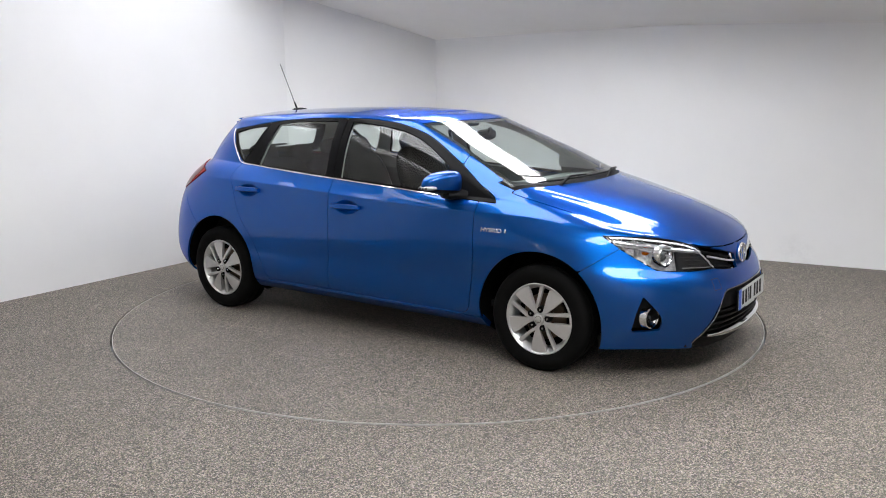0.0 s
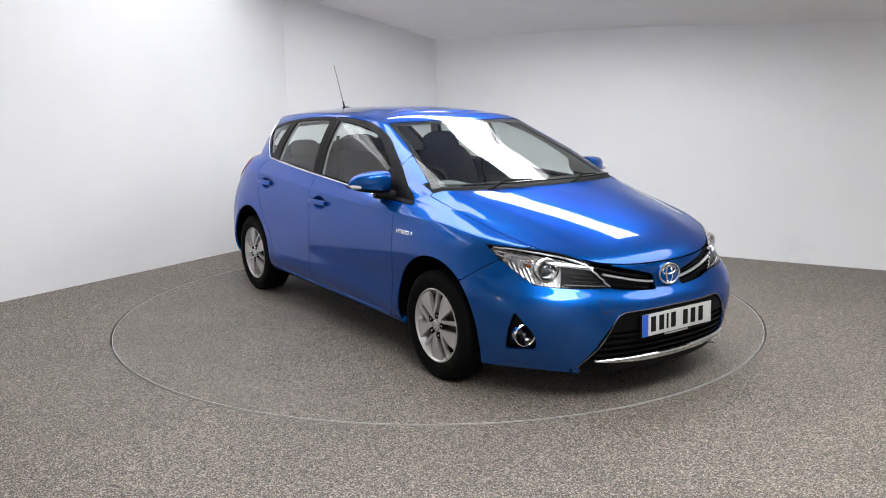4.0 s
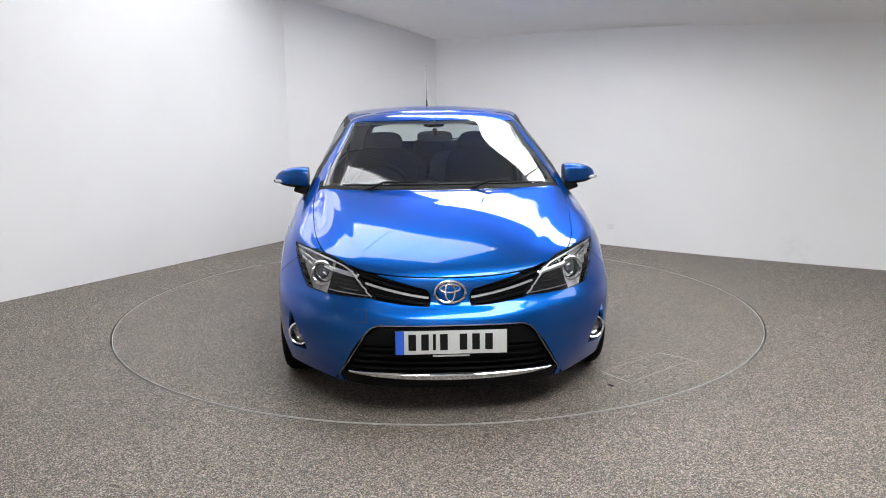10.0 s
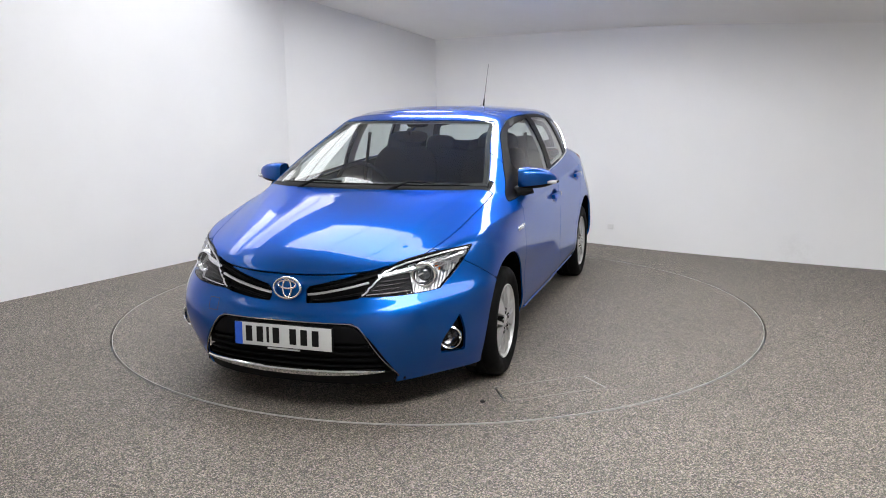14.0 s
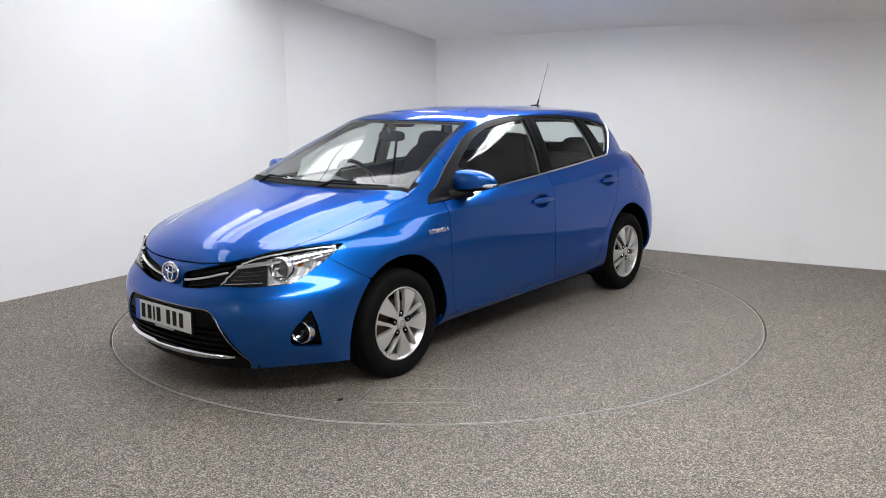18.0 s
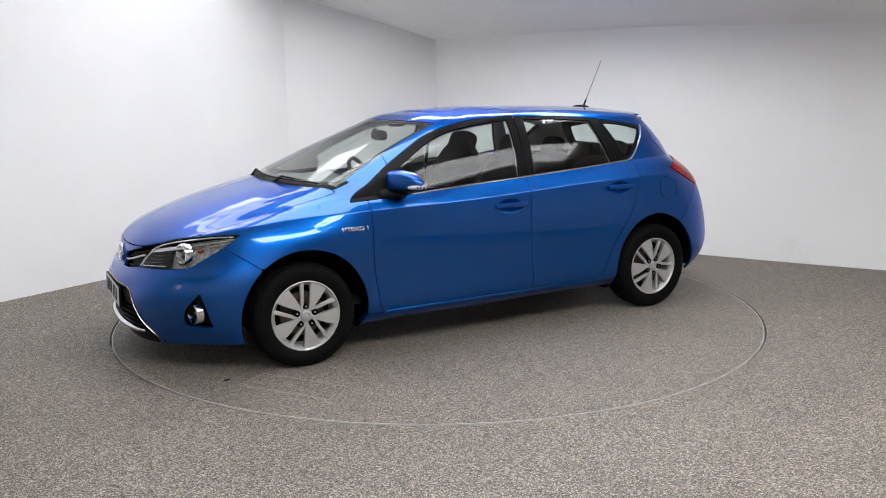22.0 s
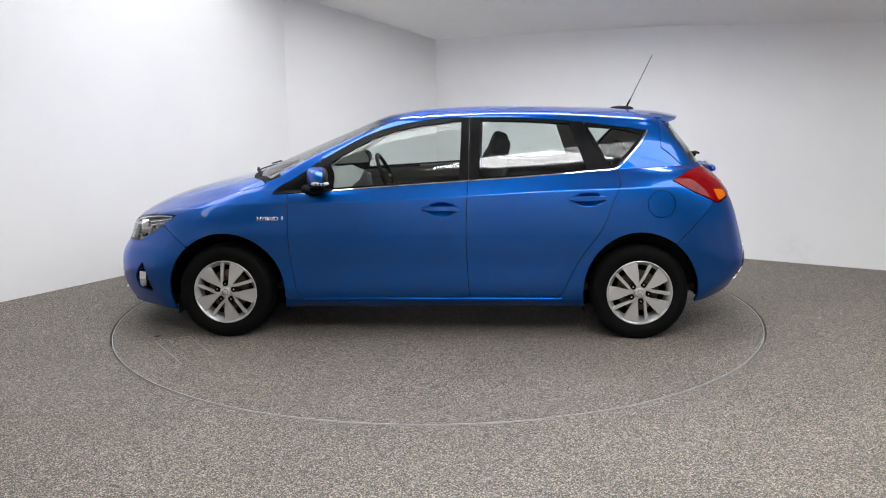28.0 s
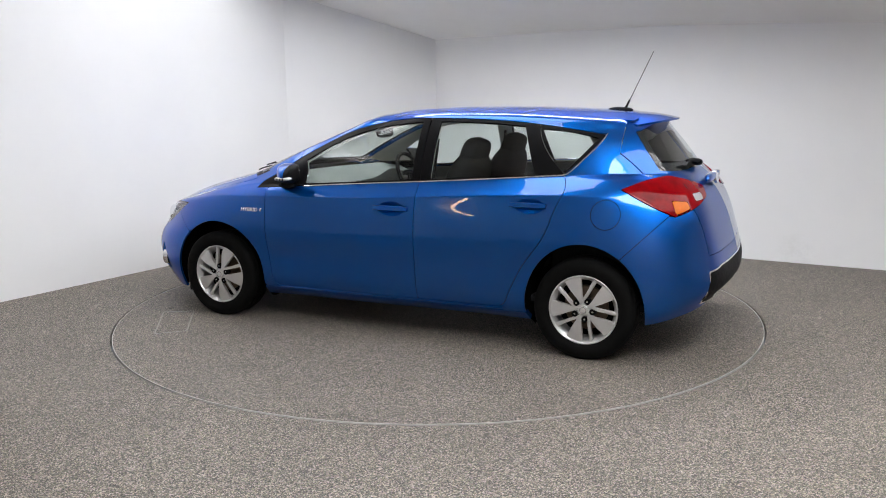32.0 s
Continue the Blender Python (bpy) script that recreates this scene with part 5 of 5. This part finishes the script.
def underneath():
    for side in (1, -1):
        for hx, hz in (FRONT_HUB, REAR_HUB):
            bm = bmesh.new()
            rings = []
            low, high = (-17, 204) if hx > 1 else (-24, 186)
            turns = [radians(low + (high - low) * k / 48) for k in range(49)]
            slim = [1.0 if hx > 1 else 1 / (ARCH_AHEAD if math.cos(a) > 0 else ARCH_BEHIND) for a in turns]
            lip = [min(0.865, abs(on_side(hx + 0.374 * k * math.cos(a), hz + 0.374 * math.sin(a), side)[0].y) - 0.008) for a, k in zip(turns, slim)]
            for y, r in ((0.0, 0.376), (0.02, 0.384), (None, 0.384)):
                rings.append([bm.verts.new((hx + r * k * math.cos(a), (0.58 if y is None else q - y) * side, hz + r * math.sin(a))) for a, q, k in zip(turns, lip, slim)])
            for a, b in zip(rings, rings[1:]):
                for k in range(48):
                    bm.faces.new((a[k], a[k + 1], b[k + 1], b[k]))
            bm.faces.new(rings[-1])
            part("wheel_arch_liner", bm, DARK, car, "dark wheel arch liner")
    bm = bmesh.new()
    box(bm, 0.40, 2.20, -0.70, 0.70, 0.19, 0.24, 0.01)
    part("floor_pan", bm, DARK, car, "dark underbody")
    bm = bmesh.new()
    box(bm, -0.40, 0.40, -0.55, 0.55, 0.24, 0.3, 0.01)
    part("rear_tray", bm, DARK, car, "dark underbody")
    bm = bmesh.new()
    box(bm, 2.20, 3.32, -0.55, 0.55, 0.17, 0.24, 0.01)
    part("front_tray", bm, DARK, car, "dark underbody")
    for side in (1, -1):
        bm = bmesh.new()
        tube(bm, [(0, 0.60 * side, 0.30), (0, 0.79 * side, 0.30)], 0.05, 12)
        part("axle_stub", bm, DARK, car)
        bm = bmesh.new()
        tube(bm, [(2.6, 0.60 * side, 0.30), (2.6, 0.79 * side, 0.30)], 0.05, 12)
        part("axle_stub", bm, DARK, car)
        bm = bmesh.new()
        box(bm, 2.925, 2.94, 0.70 * side - 0.09, 0.70 * side + 0.09, 0.135, 0.25, 0.004)
        part("air_flap", bm, BLACK, car, "small black flap ahead of the front wheel")


LAMPCHROME = ribbed("lamp_reflector")
DARKCHROME = simple("dark_chrome", (0.30, 0.30, 0.31), 0.2, 1.0, vary=0.02)
SATIN = simple("satin_chrome", (0.80, 0.81, 0.82), 0.3, 0.8, vary=0.02)
BLACKLAMP = simple("dark_lamp_bezel", (0.010, 0.010, 0.011), 0.5, 0.0, Specular_IOR_Level=0.15)
LAMPWHITE = simple("clear_ribbed_lens", (0.42, 0.43, 0.44), 0.15, vary=0.2, scale=300, Coat_Weight=1.0)
BULB = simple("projector_glass", (0.10, 0.11, 0.12), 0.04, 0.4, Coat_Weight=1.0)
DARKLINE = simple("dark_joint", (0.004, 0.02, 0.08), 0.5)
chrome_line()
handles()
mirrors()
headlamps()
front_end()
badges()
top_fittings()
rear_end()
underneath()


# ---- inside the car ----
def cabin():
    cab = (X > -0.8) & (X < 2.45)
    ins = np.where(cab, 1.0, -1.0)
    holes_in = (f_winf + 0.004, f_winr + 0.004, f_winq + 0.004, f_screen + 0.004, f_rear + 0.004, f_arch)
    shell = without(np.minimum(1 * ALL, 1.0), f_winf + 0.012, f_winr + 0.012, f_winq + 0.012, f_screen + 0.012, f_rear + 0.012, f_arch, f_lamp, f_grille, f_lower, f_fog)
    # near-black sheet behind the panels: its colour gives the gaps their shade
    panel("inner_shell", np.minimum(shell, 6.0 - LEV), DARK, car, "dark inner body shell that puts shade behind the panel gaps", lift=-0.018, depth=0)
    panel("headlining", np.minimum(without(np.minimum(np.minimum(LEV - 5.97, ins), np.where(X > 1.5, (LEV - 6.3) * 0.3, 1.0)), *holes_in), 1), HEADLINER, car, "pale grey roof lining and pillar trim", lift=-0.030, depth=0)
    for s in (1, -1):
        panel("door_card", np.minimum(np.minimum(np.minimum(X - 0.1, 2.1 - X), np.minimum(6.05 - LEV, Z - 0.3)), np.minimum(s * Y - 0.3, -f_arch - 0.03)), DASH, car, "dark door trim", lift=-0.06, depth=0)
    bm = bmesh.new()
    box(bm, -0.45, 2.3, -0.72, 0.72, 0.28, 0.32, 0.01)
    part("cabin_floor", bm, CLOTH, car, "dark carpet")
    bm = bmesh.new()
    box(bm, -0.5, 0.25, -0.66, 0.66, 0.32, 0.80, 0.03)
    part("luggage_floor", bm, CLOTH, car, "dark luggage space")
    bm = bmesh.new()
    rows = []
    for i in range(25):
        y = -0.69 + 1.38 * i / 24
        k = 2.42 - 0.10 * abs(y) - 0.28 * abs(y) ** 3
        hood = 0.05 * math.exp(-((y + 0.36) / 0.17) ** 2)
        sec = [(k, 0.955), (2.2, 0.965), (1.98, 0.945 + hood), (1.88, 0.90 + hood), (1.86, 0.78), (1.92, 0.55), (2.2, 0.5)]
        rows.append([bm.verts.new((min(x, k), y, z)) for x, z in sec])
    for r, q in zip(rows, rows[1:]):
        for k in range(6):
            bm.faces.new((r[k], r[k + 1], q[k + 1], q[k]))
    bmesh.ops.recalc_face_normals(bm, faces=bm.faces[:])
    part("dashboard", bm, DASH, car, "dark grey moulded dashboard")
    wheel_ob = empty("steering_wheel")
    wheel_ob.parent = car
    m = facing((1.70, -0.36, 0.90), (-0.9, 0, 0.42))
    bm = bmesh.new()
    tube(bm, [m @ Vector((0.185 * math.cos(a), 0.185 * math.sin(a), 0)) for a in [2 * math.pi * i / 40 for i in range(41)]], 0.015, 10, caps=False)
    part("steering_rim", bm, BLACK, wheel_ob, "black steering rim")
    bm = bmesh.new()
    blob(bm, (0, 0, -0.02), (0.07, 0.06, 0.03), m, 20, 10, 3)
    part("steering_boss", bm, BLACK, wheel_ob)
    for a in (0, 180, 270):
        bm = bmesh.new()
        d = Vector((math.cos(radians(a)), math.sin(radians(a)), 0))
        tube(bm, [m @ (d * 0.05 + Vector((0, 0, -0.02))), m @ (d * 0.18)], [0.018, 0.012], 8)
        part("steering_spoke", bm, DARKSILVER, wheel_ob)

    def front_seat(y):
        seat = empty("front_seat")
        seat.parent = car
        bm = bmesh.new()
        blob(bm, (1.33, y, 0.55), (0.27, 0.25, 0.09), None, 28, 12, 3.2)
        part("seat_cushion", bm, CLOTH, seat)
        m = Matrix.Translation((1.06, y, 0.58)) @ pose(0, 0, 0, 0, -20, 0)
        bm = bmesh.new()
        blob(bm, (0, 0, 0.27), (0.10, 0.26, 0.33), m, 28, 16, 3.0)
        part("seat_back", bm, CLOTH, seat)
        bm = bmesh.new()
        blob(bm, (0.01, 0, 0.595), (0.065, 0.15, 0.095), m, 24, 12, 3.2)
        part("head_restraint", bm, CLOTH, seat)
        for dy in (-0.05, 0.05):
            bm = bmesh.new()
            tube(bm, [m @ Vector((0, dy, 0.56)), m @ Vector((0, dy, 0.68))], 0.006, 8)
            part("restraint_post", bm, CHROME, seat)
        return seat

    front_seat(-0.36)["label"] = "charcoal cloth front seat with head restraint"
    front_seat(0.36)["label"] = "charcoal cloth front seat with head restraint"
    bench = empty("rear_bench")
    bench.parent = car
    bm = bmesh.new()
    blob(bm, (0.46, 0, 0.53), (0.26, 0.62, 0.10), None, 36, 12, 4)
    part("bench_cushion", bm, CLOTH, bench)
    m = Matrix.Translation((0.22, 0, 0.58)) @ pose(0, 0, 0, 0, -24, 0)
    for y, w in ((-0.31, 0.30), (0.31, 0.30)):
        bm = bmesh.new()
        blob(bm, (0, y, 0.24), (0.07, w, 0.27), m, 28, 14, 3.6)
        part("bench_back", bm, CLOTH, bench)
    for y in (-0.38, 0.0, 0.38):
        bm = bmesh.new()
        blob(bm, (0.0, y, 0.56 if y else 0.53), (0.045, 0.125, 0.075), m, 22, 12, 3.2)
        part("rear_head_restraint", bm, CLOTH, bench)
    mir = empty("interior_mirror")
    mir.parent = car
    bm = bmesh.new()
    blob(bm, (1.73, 0.0, 1.245), (0.022, 0.115, 0.036), pose(0, 0, 0), 26, 12, 3)
    part("mirror_shell", bm, BLACK, mir, "black interior mirror")
    bm = bmesh.new()
    tube(bm, [(1.742, 0, 1.255), (1.755, 0, 1.275), (1.765, 0, 1.29)], [0.012, 0.012, 0.016], 10)
    part("mirror_stalk", bm, BLACK, mir)
    bm = bmesh.new()
    blob(bm, (1.60, 0, 1.318), (0.05, 0.07, 0.02), None, 20, 10, 3)
    part("roof_console", bm, BLACK, mir, "black sensor cover behind the mirror")
    # dark band round the windscreen and rear window
    panel("screen_band", np.minimum(f_screen - 0.002, 0.030 - f_screen), INK, car, "black printed edge of the windscreen", lift=-0.006, depth=0)
    panel("rear_band", np.minimum(f_rear + 0.012, 0.05 - f_rear), INK, car, "black printed edge of the rear window", lift=-0.016, depth=0)
    # belts and grab handle shapes on the B pillars
    for s in (1, -1):
        bm = bmesh.new()
        tube(bm, [(1.02, 0.60 * s, 1.24), (1.05, 0.63 * s, 0.95), (1.06, 0.70 * s, 0.5)], 0.012, 6)
        part("seat_belt", bm, BLACK, car, "dark seat belt")


cabin()


# ---- motion: the turntable turns and takes the car with it ----
def angle(t):
    return math.degrees(-0.60211 - 0.0927988 * t - 0.0484657e-3 * (t - 16) ** 2)


def motions():
    times = [2.0 * i for i in range(17)]
    walk(DISC, [(t, pose(0, 0, 0, 0, 0, angle(t))) for t in times])
    rows = []
    for t in times:
        m = pose(0, 0, 0, 0, 0, angle(t)) @ pose(-1.3003, -0.0294, 0)
        rows.append((t, m))
    walk(car, rows)


motions()
